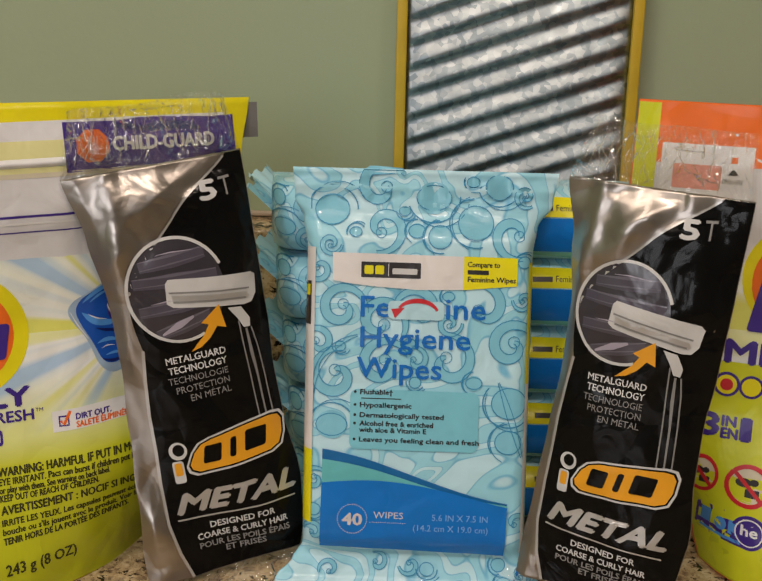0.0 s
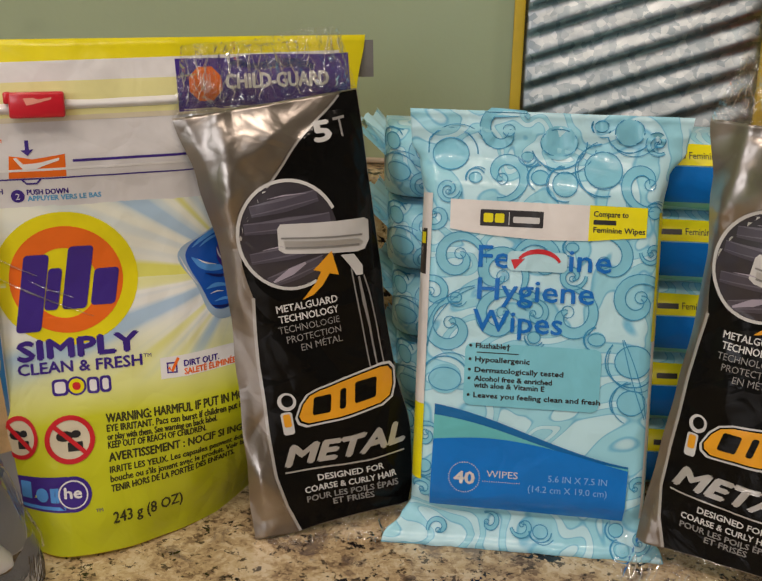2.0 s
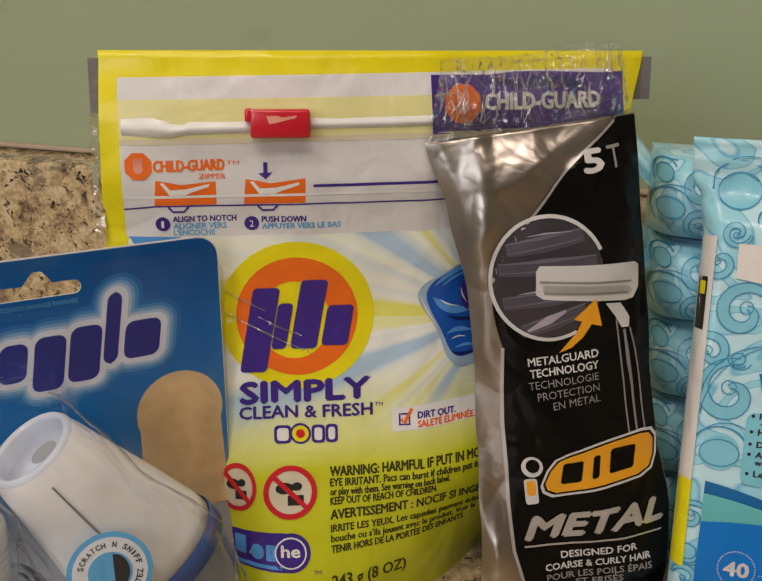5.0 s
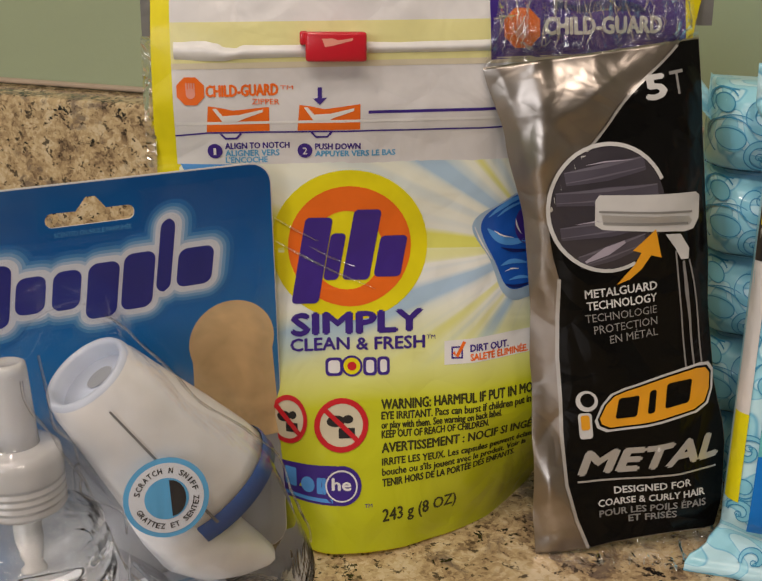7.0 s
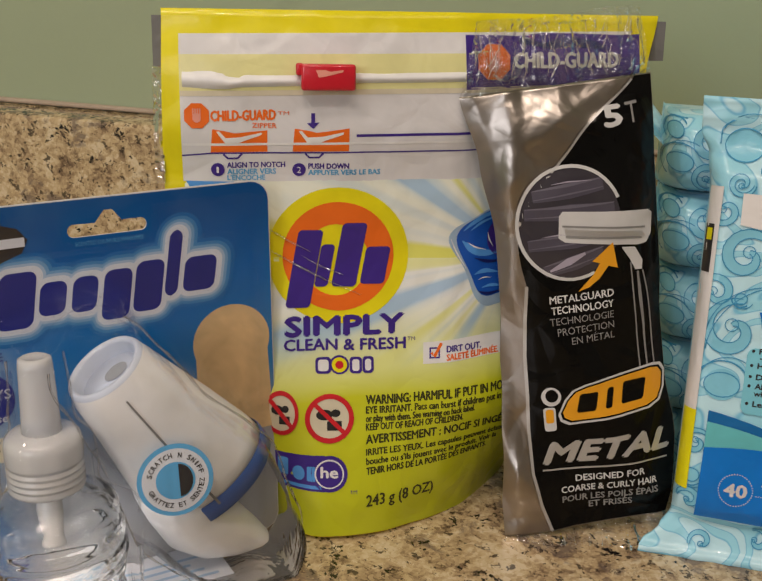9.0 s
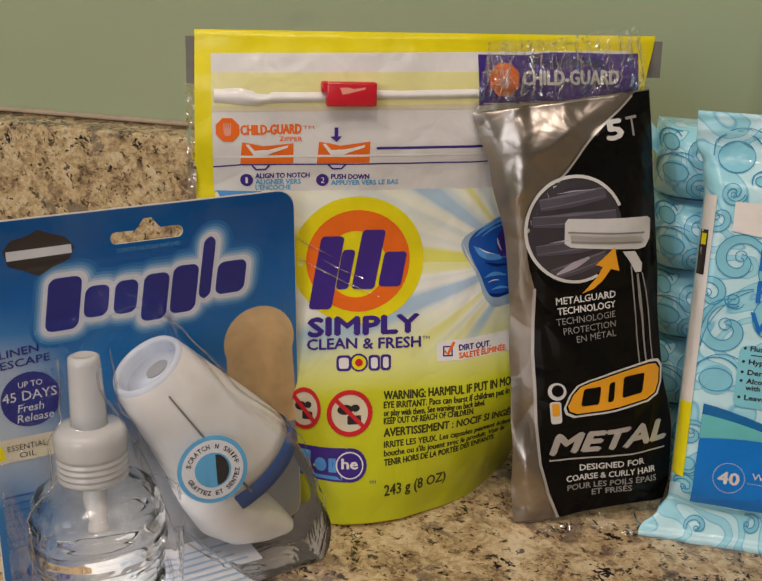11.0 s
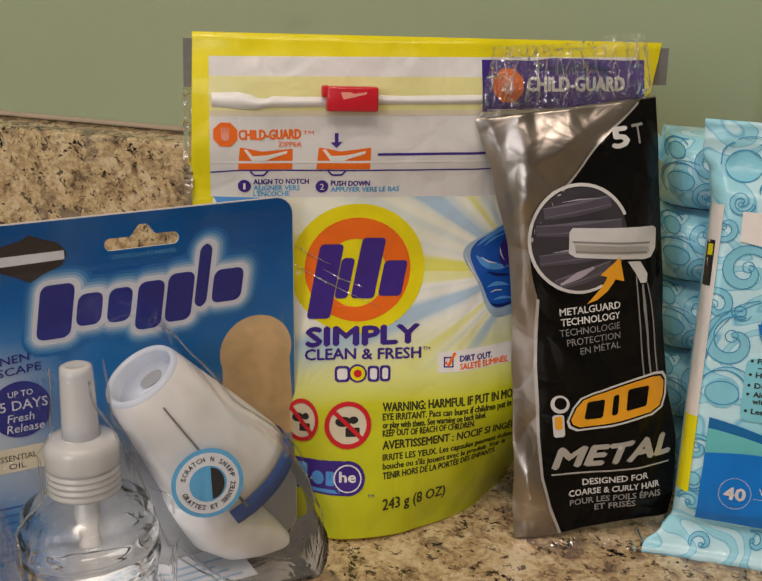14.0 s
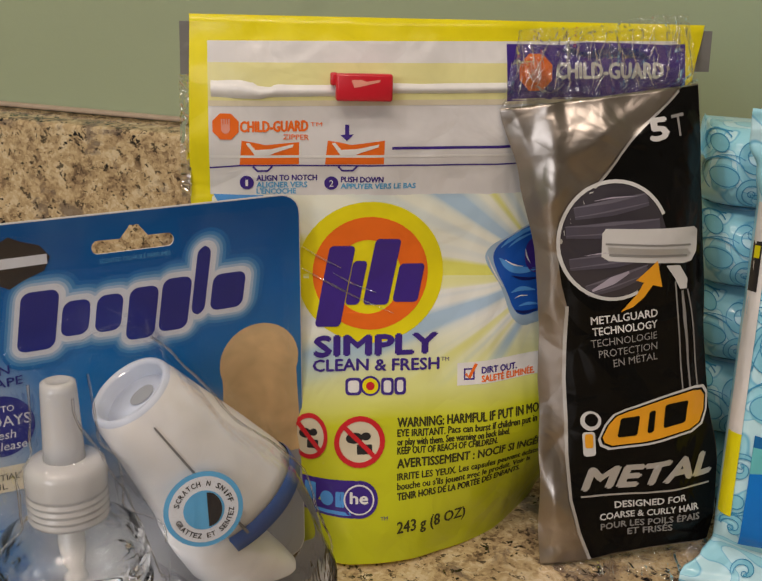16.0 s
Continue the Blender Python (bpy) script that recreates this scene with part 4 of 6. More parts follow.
    pr.line("razor_blade_line", [(11.4, 127.8), (43.4, 122.4)], 0.7, GREYINK, 6)
    pr.line("razor_blade_line", [(12.4, 123.8), (41.5, 118.8)], 0.8, GREYINK, 6)
    pr.shape("arrow_picture", [[(15.6, 101.8), (20, 103.0), (24, 106), (27.4, 110.4), (31, 109), (29.6, 119.2), (21.4, 113), (24.2, 111.8), (21.6, 107.6), (18.4, 104.6)]], AMBER, 5)
    pr.shape("razor_neck_picture", [[(33, 116.6), (38.6, 115.6), (41.5, 110), (41, 106.4), (38.2, 106.8), (36.4, 111)]], LIGHTINK, 4)
    pr.bands("razor_handle_picture", [([(36.6, 110), (36.8, 100), (37.6, 84), (38.2, 66)], 0.6), ([(41.4, 106), (42.6, 98), (43.6, 84), (44.2, 67)], 0.6), ([(39.2, 106), (39.6, 96), (40.6, 84), (41.2, 67)], [0.9, 1.4, 0.9, 0.7])], GREYINK, 3)
    pr.words("METALGUARD", 5.0, 98.2, 29, 2.9, LIGHTINK, 4, 0.03)
    pr.words("TECHNOLOGY", 5.3, 93.9, 28.7, 2.9, LIGHTINK, 4, 0.03)
    for text, x0, z in (("TECHNOLOGIE", 4.4, 89.6), ("PROTECTION", 6.8, 85.4), ("EN MÉTAL", 11.8, 81.3)):
        pr.words(text, x0, z, 28.6, 2.8, GREYINK, 4)
    # amber badge
    badge = [(6.0, 54.0), (6.6, 51.6), (9.4, 50.0), (40, 50.6), (44.6, 52.4), (46.6, 57), (47.2, 63), (45.6, 65.6), (42, 66.2), (16, 63.8), (11.4, 62.2), (8.4, 59)]
    grow = lambda k: [(26.6 + (x - 26.6) * (1 + k / 20.5), 58 + (z - 58) * (1 + k / 8.0)) for x, z in badge]
    pr.shape("badge", [grow(1.5)], LIGHTINK, 4)
    pr.shape("badge", [grow(0.55)], BLACKFILM, 5)
    pr.shape("badge", [grow(-0.2)], AMBER, 6, "amber badge")
    for x0, z0, x1, z1 in ((11.4, 53.4, 18.6, 61.2), (22.4, 53.6, 25.0, 61.8), (29.0, 54.0, 38.4, 62.6)):
        pr.shape("logo_block", [rect_pts(x0, z0, x1, z1, 1.0, 0.2)], BLACKFILM, 7)
    pr.shape("round_mark", [circle_pts(2.4, 61.0, 3.6, 3.9, 20)], LIGHTINK, 4)
    pr.shape("round_mark", [circle_pts(2.6, 61.4, 2.3, 2.6, 18)], BLACKFILM, 5)
    pr.shape("small_mark", [rect_pts(-0.9, 46.6, 3.6, 56.6, 1.2)], LIGHTINK, 4)
    pr.shape("small_mark", [rect_pts(-0.1, 50, 2.8, 55.8, 0.9)], AMBER, 5)
    pr.words("METAL", -2.4, 33.4, 47.6, 8.2, SILVERINK, 4, 0.09, 0.32, -1.6)
    pr.line("underline", [(-3.3, 30.7), (46.8, 27.6)], 0.7, SILVERINK, 4)
    for text, x0, x1, z, mat in (("DESIGNED FOR", 9.2, 36.5, 24.2, LIGHTINK), ("COARSE & CURLY HAIR", 3.2, 41.5, 19.9, LIGHTINK), ("POUR LES POILS ÉPAIS", 3.4, 41.8, 15.5, GREYINK), ("ET FRISÉS", 14.0, 31.0, 11.2, GREYINK)):
        pr.words(text, x0, z, x1, 2.8, mat, 4, 0.04, 0, -0.055 * (x1 - x0))
    pr.words("5", 31.4, 161.3, 37.8, 7.4, LIGHTINK, 4, 0.07)
    pr.bands("razor_icon", [([(39.6, 168.6), (44.2, 168.9)], 1.1), ([(42.0, 168.6), (42.2, 161.6)], 0.8)], GREYINK, 4)
    # clear crinkled header and foot
    for name, z0, z1, x0a, x1a, x0b, x1b, rows in (("clear_header", 0.1782, 0.2035, RL[-1][1], RR[-1][1], RL[-1][1] + 0.008, RR[-1][1] - 0.0035, 16), ("clear_foot", 0.0035, -0.0125, -0.0195, 0.0455, -0.0175, 0.0480, 10)):
        bm = bmesh.new()
        grid = []
        n = 110
        for j in range(rows + 1):
            k = j / rows
            row = []
            for i in range(n + 1):
                s = i / n
                x = (x0a + (x0b - x0a) * k) + ((x1a + (x1b - x1a) * k) - (x0a + (x0b - x0a) * k)) * s
                z = z0 + (z1 - z0) * k + (0.0035 * crumple(x, k, 30, seed) + 0.0005 * (i % 2)) * k * (1 if z1 > z0 else 0.2)
                wave = (0.0050 * abs(crumple(x, z * 0.7, 60, seed + 4)) + 0.0024 * crumple(x, z, 40, seed + 6) + 0.0022 * (1 - abs(crumple(x + 0.25 * z, z * 0.25, 170, seed + 9)) * 2.4) + 0.0005 * math.sin(x * 1500 + 2 * k)) * min(1.0, k * 1.6 + 0.1)
                X, Z = fit(x, z)
                if z1 > z0:
                    y = -(surface(*fit(x, 0.178)) + wave + 0.002 * k)
                else:
                    y = -(surface(*fit(x, 0.004)) + wave * 0.45 + 0.018 * k)
                row.append(bm.verts.new((X, y, Z)))
            grid.append(row)
        for r0, r1 in zip(grid, grid[1:]):
            for i in range(n):
                bm.faces.new((r0[i], r0[i + 1], r1[i + 1], r1[i]))
        spots = [[v.co.copy() for v in row] for row in grid]
        part(name, bm, CELLO if z1 > z0 else CELLOFOOT, bag, "clear crinkled cellophane")
        rng = random.Random(int(seed * 10) + rows)
        folds = bmesh.new()
        for q in range(46 if z1 > z0 else 14):
            i = rng.randrange(4, n - 4)
            j = rng.randrange(1, rows - 5)
            long = rng.randrange(3, 6) if rng.random() < 0.6 else rng.randrange(5, rows - j)
            drift, wide = rng.uniform(-0.9, 0.9), rng.uniform(0.00016, 0.00042)
            last = None
            for k in range(long + 1):
                p = spots[min(rows, j + k)][max(0, min(n, int(i + drift * k + 1.2 * math.sin(k * 0.9 + q))))]
                w = wide * math.sin(math.pi * (k + 0.4) / (long + 0.8))
                ring = [folds.verts.new((p.x + w * math.cos(a), p.y - 0.0003 - w * math.sin(a), p.z)) for a in (0.0, 1.05, 2.09, 3.14)]
                if last:
                    for m in range(3):
                        folds.faces.new((last[m], ring[m], ring[m + 1], last[m + 1]))
                last = ring
        bmesh.ops.recalc_face_normals(folds, faces=folds.faces[:])
        tagged(part("film_fold", folds, GLINT, bag, "bright folded creases"), kind="stuff")
    return bag


razor_bag(facing(-0.065, 0.4530, 0.0, 21.3, 7.4, 8), 2.0, "black and silver foil bag of disposable razors, leaning", (1.033, -0.004, 0.0049, -0.004, 1.010, -0.0005))
razor_bag(facing(0.11, 0.43896, 0.0, -20, 5.7, -6), 8.0, "black and silver razor bag before an orange pouch", (0.9542, -0.0438, -0.0262, 0.0518, 0.9635, 0.00624),
          [(z, x + 0.0068 - 0.026 * z) for z, x in RZ_L], [(z, x + 0.0048) for z, x in RZ_R])


# ---- packs of wipes ----
def spiral(cx, cz, r, turns, start, hand):
    return [(cx + hand * r * (1 - 0.82 * k / 26) * math.cos(radians(start) + turns * 6.283 * k / 26), cz + r * (1 - 0.82 * k / 26) * math.sin(radians(start) + turns * 6.283 * k / 26)) for k in range(27)]


def leaf(cx, cz, length, width, angle):
    out = []
    for side in (1, -1):
        for k in range(9):
            s = k / 8 if side > 0 else 1 - k / 8
            w = side * width * math.sin(math.pi * s ** 0.8) * 0.5
            bend = 0.25 * length * math.sin(math.pi * s)
            x, z = length * s, w + bend
            out.append((cx + x * math.cos(angle) - z * math.sin(angle), cz + x * math.sin(angle) + z * math.cos(angle)))
    return out


def swirl_print(pr, rng, box, keep_out, count, size=(5, 11)):
    """Scatter of scrolls, drops and leaves as printed on the film."""
    x0, z0, x1, z1 = box
    placed, fills, lines = [], [], []
    order = sorted((rng.uniform(*size) for _ in range(count * 30)), reverse=True)
    for r in order:
        if len(placed) >= count:
            break
        x, z = rng.uniform(x0 + r * 0.6, x1 - r * 0.6), rng.uniform(z0 + r * 0.6, z1 - r * 0.6)
        if any((x - a) ** 2 + (z - b) ** 2 < (0.72 * (r + c)) ** 2 for a, b, c in placed) or any(a - r * 0.5 < x < c + r * 0.5 and b - r * 0.5 < z < d + r * 0.5 for a, b, c, d in keep_out):
            continue
        placed.append((x, z, r))
        inside = lambda p: (min(max(p[0], x0), x1), min(max(p[1], z0), z1))
        kind = rng.random()
        if kind < 0.62:
            turns = rng.uniform(0.75, 1.25)
            widths = [r * 0.34 * math.sin(math.pi * (0.12 + 0.8 * k / 26)) + 0.25 for k in range(27)]
            path = [inside(p) for p in spiral(x, z, r * 0.95, turns, rng.uniform(0, 360), rng.choice((1, -1)))]
            fills.append((path, widths))
            l, q = ribbon(path, widths)
            lines.append(([inside(p) for p in l], 0.36))
            lines.append(([inside(p) for p in q], 0.36))
            lines.append(([inside(p) for p in circle_pts(path[-1][0], path[-1][1], r * 0.2, None, 12)] + [inside((path[-1][0] + r * 0.2, path[-1][1]))], 0.34))
        elif kind < 2:
            ring = [inside(p) for p in circle_pts(x, z, r * 0.6, r * rng.uniform(0.42, 0.6), 22)]
            fills.append(([inside((x + r * 0.6 * math.cos(math.pi * (1 - k / 10)), z)) for k in range(11)], [0.1 + r * 1.1 * math.sin(math.pi * k / 10) for k in range(11)]))
            lines.append((ring + ring[:1], 0.4))
            a0 = rng.uniform(0, 200)
            lines.append(([inside(p) for p in circle_pts(x, z, r * 0.9, r * 0.84, 20, a0, a0 + rng.uniform(120, 200))], 0.5))
            lines.append(([inside(p) for p in circle_pts(x + r * 0.2, z, r * 1.02, r * 0.98, 20, a0 + 20, a0 + 150)], 0.34))
        else:
            turn = rng.uniform(0, 6.28)
            for k in range(4):
                out = [inside(p) for p in leaf(x, z, r * rng.uniform(1.0, 1.5), r * 0.46, turn + k * rng.uniform(0.45, 0.9))]
                mid = [((a[0] + b[0]) / 2, (a[1] + b[1]) / 2) for a, b in zip(out[:9], out[:8:-1])]
                fills.append((mid, [max(0.1, math.dist(a, b)) for a, b in zip(out[:9], out[:8:-1])]))
                lines.append((out + out[:1], 0.36))
    for _ in range(count // 6):
        x, z, turn = rng.uniform(x0, x1), rng.uniform(z0, z1), rng.uniform(0, 6.28)
        bend, path = rng.uniform(-0.16, 0.16), []
        for k in range(16):
            path.append((x, z))
            turn += bend
            x, z = x + 2.2 * math.cos(turn), z + 2.2 * math.sin(turn)
        if all(x0 < p[0] < x1 and z0 < p[1] < z1 for p in path) and not any(a < p[0] < c and b < p[1] < d for p in path for a, b, c, d in keep_out):
            l, q = ribbon(path, [2.6 * math.sin(math.pi * (0.08 + 0.86 * k / 15)) for k in range(16)])
            lines.append((l, 0.34))
            lines.append((q, 0.34))
    tagged(pr.bands("scroll_print", fills, AQUA, 2), kind="stuff")
    tagged(pr.bands("scroll_outline", lines, AQUA_LINE, 3), kind="stuff")


WP_L = [(0.0, -0.0530), (0.006, -0.0520), (0.013, -0.0455), (0.020, -0.0415), (0.145, -0.0420), (0.158, -0.0440), (0.166, -0.0478), (0.179, -0.0485)]
WP_R = [(0.0, 0.0612), (0.006, 0.0600), (0.013, 0.0545), (0.020, 0.0525), (0.145, 0.0515), (0.156, 0.0530), (0.166, 0.0590), (0.179, 0.0605)]


def wipes_pack():
    pack = thing("wipes_pack", facing(0.02, 0.4555, 0.0, 0.0, 12.6) @ Matrix.Translation((0.0055, 0, -0.0034)) @ Matrix.Diagonal((1.0297, 1, 1.0302, 1)), "upright aqua film pack of wipes leaning on a stack", "wipes pack")

    def surface(x, z):
        l, r = interp(WP_L, z), interp(WP_R, z)
        edge = max(0.0, min(x - l, r - x))
        full = interp([(0.0, 0.0), (0.014, 0.15), (0.026, 1.0), (0.148, 1.0), (0.165, 0.2), (0.179, 0.0)], z)
        q = min(1.0, edge / 0.007)
        round_off = -0.010 * (1 - math.sqrt(max(0.0, 1 - (1 - q) ** 2)))
        ends = interp([(0.0, 0.003), (0.008, -0.004), (0.016, -0.006), (0.026, 0.0), (0.148, 0.0), (0.163, -0.007), (0.179, -0.006)], z)
        ripple = 0.0012 * crumple(x * 2.0, z * 0.8, 55, 3.0) * (1 - full) + 0.0006 * crumple(x, z, 38, 6.0)
        top = max(0.0, min(1.0, (z - 0.160) / 0.006))
        foot = max(0.0, min(1.0, (0.012 - z) / 0.004))
        ripple += 0.0006 * math.sin(z * 2050) * top + 0.0012 * crumple(x * 2.4, z * 0.5, 60, 14.0) * max(top, foot) + 0.0011 * (0.4 - abs(crumple(x * 1.6, z * 0.35, 44, 21.0))) * max(0.0, min(1.0, (z - 0.142) / 0.012))
        return round_off * full + ends + ripple

    def back(x, z):
        full = interp([(0.0, 0.0), (0.014, 0.1), (0.03, 1.0), (0.145, 1.0), (0.166, 0.06), (0.179, 0.0)], z)
        l, r = interp(WP_L, z), interp(WP_R, z)
        q = min(1.0, max(0.0, min(x - l, r - x)) / 0.007)
        return surface(x, z) - 0.0008 - full * (0.004 + 0.017 * math.sqrt(max(0.0, 1 - (1 - q) ** 2)))

    part("body", pack_body(surface, back, lambda z: interp(WP_L, z), lambda z: interp(WP_R, z), 0.0036, 0.1785, 54, 80), SCROLL, pack, "glossy pale aqua film")
    pr = Print(pack, surface)
    rng = random.Random(11)
    swirl_print(pr, rng, (-40.5, 20, 51, 178), [(-32, 130, 45, 145), (-33, 19, 44, 62), (-22, 64, 30, 88)], 60, (3.5, 12))
    swirl_print(pr, rng, (-47, 3, 56, 18), [], 7, (3, 5))
    pr.shape("text_panel", [rect_pts(-22, 63, 31, 88, 3)], AQUA_PANEL, 4)
    label = [(-30.7, 144.1), (44.4, 143.6), (44.4, 132.4), (36, 131.6), (22.5, 130.2), (5, 129.6), (-14, 130.6), (-24, 131.6), (-30.4, 132.6)]
    pr.shape("label_panel", [label], LABELWHITE, 4)
    pr.shape("label_corner", [[(22.8, 143.9), (44.6, 143.7), (44.6, 132.3), (36, 131.5), (22.8, 130.1)]], LABELYEL, 5)
    pr.shape("brand_plate", [rect_pts(-18.9, 134.2, 5.4, 140.6, 0.4)], INK, 5)
    pr.shapes("brand_mark", [[rect_pts(-17.6, 135.6, -13.9, 139.2, 0.6)], [rect_pts(-13.2, 135.6, -9.6, 139.2, 0.6)]], LABELYEL, 6)
    pr.shapes("brand_mark", [[rect_pts(-7.9, 134.9, -7.6, 139.9)], [rect_pts(-6.2, 135.8, 4.0, 138.2, 0.5)]], LIGHTINK, 6)
    pr.words("Compare to", 24.4, 139.7, 37.4, 2.1, INK, 6, 0.04)
    pr.shape("brand_mark", [rect_pts(24.4, 136.6, 33.0, 138.4, 0.3)], INK, 6)
    pr.words("Feminine Wipes", 24.6, 133.6, 44.0, 2.1, INK, 6, 0.04)
    pr.words("Feminine", -18.6, 118.2, 32.2, 8.4, TITLEBLUE, 5, 0.022)
    pr.words("Hygiene", -18.4, 105.6, 26.4, 8.4, TITLEBLUE, 5, 0.022)
    pr.words("Wipes", -19.6, 93.0, 15.0, 8.4, TITLEBLUE, 5, 0.022)
    pr.shape("faded_patch", [rect_pts(-7.5, 117.4, 15.5, 125, 2)], AQUA_PALE, 6)
    arc = [(4.6 + 8.4 * math.cos(radians(k)), 119.6 + 5.6 * math.sin(radians(k))) for k in range(18, 160, 8)]
    pr.line("red_arrow", arc, [1.0 + 0.9 * math.sin(math.pi * k / 17) for k in range(len(arc))], REDINK, 8)
    pr.shape("red_arrow", [[(-6.2, 121.6), (-0.8, 122.2), (-4.6, 117.8)]], REDINK, 8)
    for text, x1, z in (("Flushable†", -4.6, 86.0), ("Hypoallergenic", 3.3, 80.6), ("Dermatologically tested", 16.6, 76.4), ("Alcohol free & enriched", 12.4, 72.9), ("with aloe & Vitamin E", 9.6, 70.2), ("Leaves you feeling clean and fresh", 31.4, 66.2)):
        pr.words(text, -17.9, z, x1, 2.0, INK, 5, 0.055)
    pr.shapes("bullet", [[circle_pts(-20.0, z + 0.9, 0.6, 0.6, 10)] for z in (86.0, 80.6, 76.4, 72.9, 66.2)], INK, 5)
    pr.shape("fine_print", [rect_pts(-17.5, 84.1, -1, 84.5)], INK, 5)
    def wave(k, x):
        s = (x + 33) / 77
        return k + 6.0 * math.cos(s * 3.0) * (1 - 0.15 * s)
    xs = [-33 + 77 * i / 22 for i in range(23)]
    pr.shape("wave_band", [[(x, wave(46.0, x) + 9.6 * (1 - (x + 33) / 77) ** 1.0 + 1.0) for x in xs] + [(x, 25) for x in xs[::-1]]], DEEPBLUE, 4)
    pr.shape("wave_band", [[(x, wave(46.0, x) + 6.0 * (1 - (x + 33) / 77) + 0.4) for x in xs] + [(x, 25) for x in xs[::-1]]], TEAL, 9)
    pr.shape("blue_panel", [[(x, 44.5 + 4.8 * math.sin(0.5 + (x + 33) / 77 * 3.2) - 3.0 * (x + 33) / 77 + 1.6) for x in xs] + [(43.6, 18.8), (-33.4, 20.8)]], ROYAL, 12)
    pr.words("40", -23.9, 31.2, -15.9, 4.8, LIGHTINK, 14, 0.06)
    pr.shapes("dotted_ring", [[circle_pts(-19.9 + 6.1 * math.cos(radians(a)), 33.7 + 6.1 * math.sin(radians(a)), 0.26, 0.26, 6)] for a in range(0, 360, 9)] + [[circle_pts(-12.4 + 0.9 * k, 32.6, 0.22, 0.22, 6)] for k in range(17)], LIGHTINK, 14)
    pr.words("WIPES", -11.1, 34.4, 1.3, 2.7, LIGHTINK, 14)
    pr.words("5.6 IN X 7.5 IN", 13.2, 34.2, 36.2, 2.6, FAINTBLUE, 14)
    pr.words("(14.2 cm X 19.0 cm)", 5.5, 29.6, 36.4, 2.6, FAINTBLUE, 14)
    # side strip
    pr = Print(pack, surface, None, 0.0011)
    pr.shape("side_strip", [[(-41.45, 31), (-37.4, 31), (-37.7, 146), (-41.9, 146)]], LABELWHITE, 5)
    pr.shape("side_strip", [[(-41.45, 31), (-37.3, 31), (-37.4, 62), (-41.5, 62)]], LABELYEL, 6)
    pr.shape("side_plate", [[(-41.75, 114), (-39.2, 114), (-39.3, 132), (-41.8, 132)]], INK, 7)
    pr.shape("side_mark", [[(-41.4, 126), (-39.8, 126), (-39.8, 130.5), (-41.4, 130.5)]], LABELYEL, 8)
    pr.shape("side_strip", [[(51.3, 20), (50.0, 20), (49.9, 92), (51.3, 92)]], LABELWHITE, 5)
    pr.shape("side_strip", [[(51.5, 92), (49.6, 92), (49.5, 142), (51.5, 142)]], LABELYEL, 5)
    return pack


wipes_pack()


def lying_pack():
    pack = thing("wipes_pack", pose(-0.0392, 0.512, 0.1313), "aqua film pack of wipes lying in a neat stack", "wipes pack", "stack of wipes packs")
    H = 0.0326

    def surface(x, z):
        s = (z - H / 2) / (H / 2)
        ends = min(1.0, x / 0.014, (0.165 - x) / 0.014)
        e = math.sqrt(max(0.0, 1 - (1 - max(0.0, ends)) ** 2))
        return -0.016 + 0.018 * math.sqrt(max(0.0, 1 - min(1.0, abs(s)) ** 2.4)) * (0.25 + 0.75 * e) - 0.02 * (1 - e) + 0.0010 * crumple(x, z, 50, 9.0)

    def back(x, z):
        s = (z - H / 2) / (H / 2)
        return min(surface(x, z) - 0.0004, -0.0165 - 0.050 * math.sqrt(max(0.0, 1 - min(1.0, abs(s)) ** 2.4)))

    part("body", pack_body(surface, back, lambda z: 0.0, lambda z: 0.165, 0.0, H, 40, 30), SCROLL, pack, "glossy aqua film")
    pr = Print(pack, surface)
    swirl_print(pr, random.Random(4), (1.0, 3.0, 44, 31), [], 9, (5, 9))
    pr.shape("blue_side", [rect_pts(102, 6.5, 164, 22)], ROYAL, 2)
    pr.shape("blue_side", [rect_pts(24, 1.5, 60, 9)], ROYAL, 2)
    pr.shape("seam_side", [rect_pts(1.5, 0.4, 62, 1.8)], DEEPBLUE, 3)
    pr.shape("teal_side", [rect_pts(102, 0.8, 164, 6.5)], TEAL, 2)
    pr.shape("yellow_side", [[(98, 22.5), (164, 22.5), (164, 29.5), (98, 30.5)]], LABELYEL, 3)
    pr.words("Feminine Wipes", 128.5, 25, 150, 2.4, INK, 4, 0.01)
    pr.shape("brand_mark", [rect_pts(118, 25, 127, 27)], INK, 4)
    # crimped end seal
    bm = bmesh.new()
    grid = []
    for j in range(7):
        k = j / 6
        row = []
        for i in range(29):
            s = i / 28
            row.append(bm.verts.new((0.004 - 0.014 * k + 0.003 * math.sin(s * 9) * k, 0.014 + 0.052 * s, H * 0.5 + 0.013 * k + 0.0012 * math.sin(s * 40) * k)))
        grid.append(row)
    for a, b in zip(grid, grid[1:]):
        for i in range(28):
            bm.faces.new((a[i], a[i + 1], b[i + 1], b[i]))
    part("crimped_end", bm, SCROLL, pack)
    return pack


first = lying_pack()
for x, y, z, turn in ((-0.037, 0.511, 0.0988, 0.8), (-0.035, 0.513, 0.0660, -0.6), (-0.032, 0.511, 0.0333, 0.4), (-0.030, 0.512, 0.0006, 0.0)):
    copy_thing(first, pose(x, y, z, 0, 0, turn))


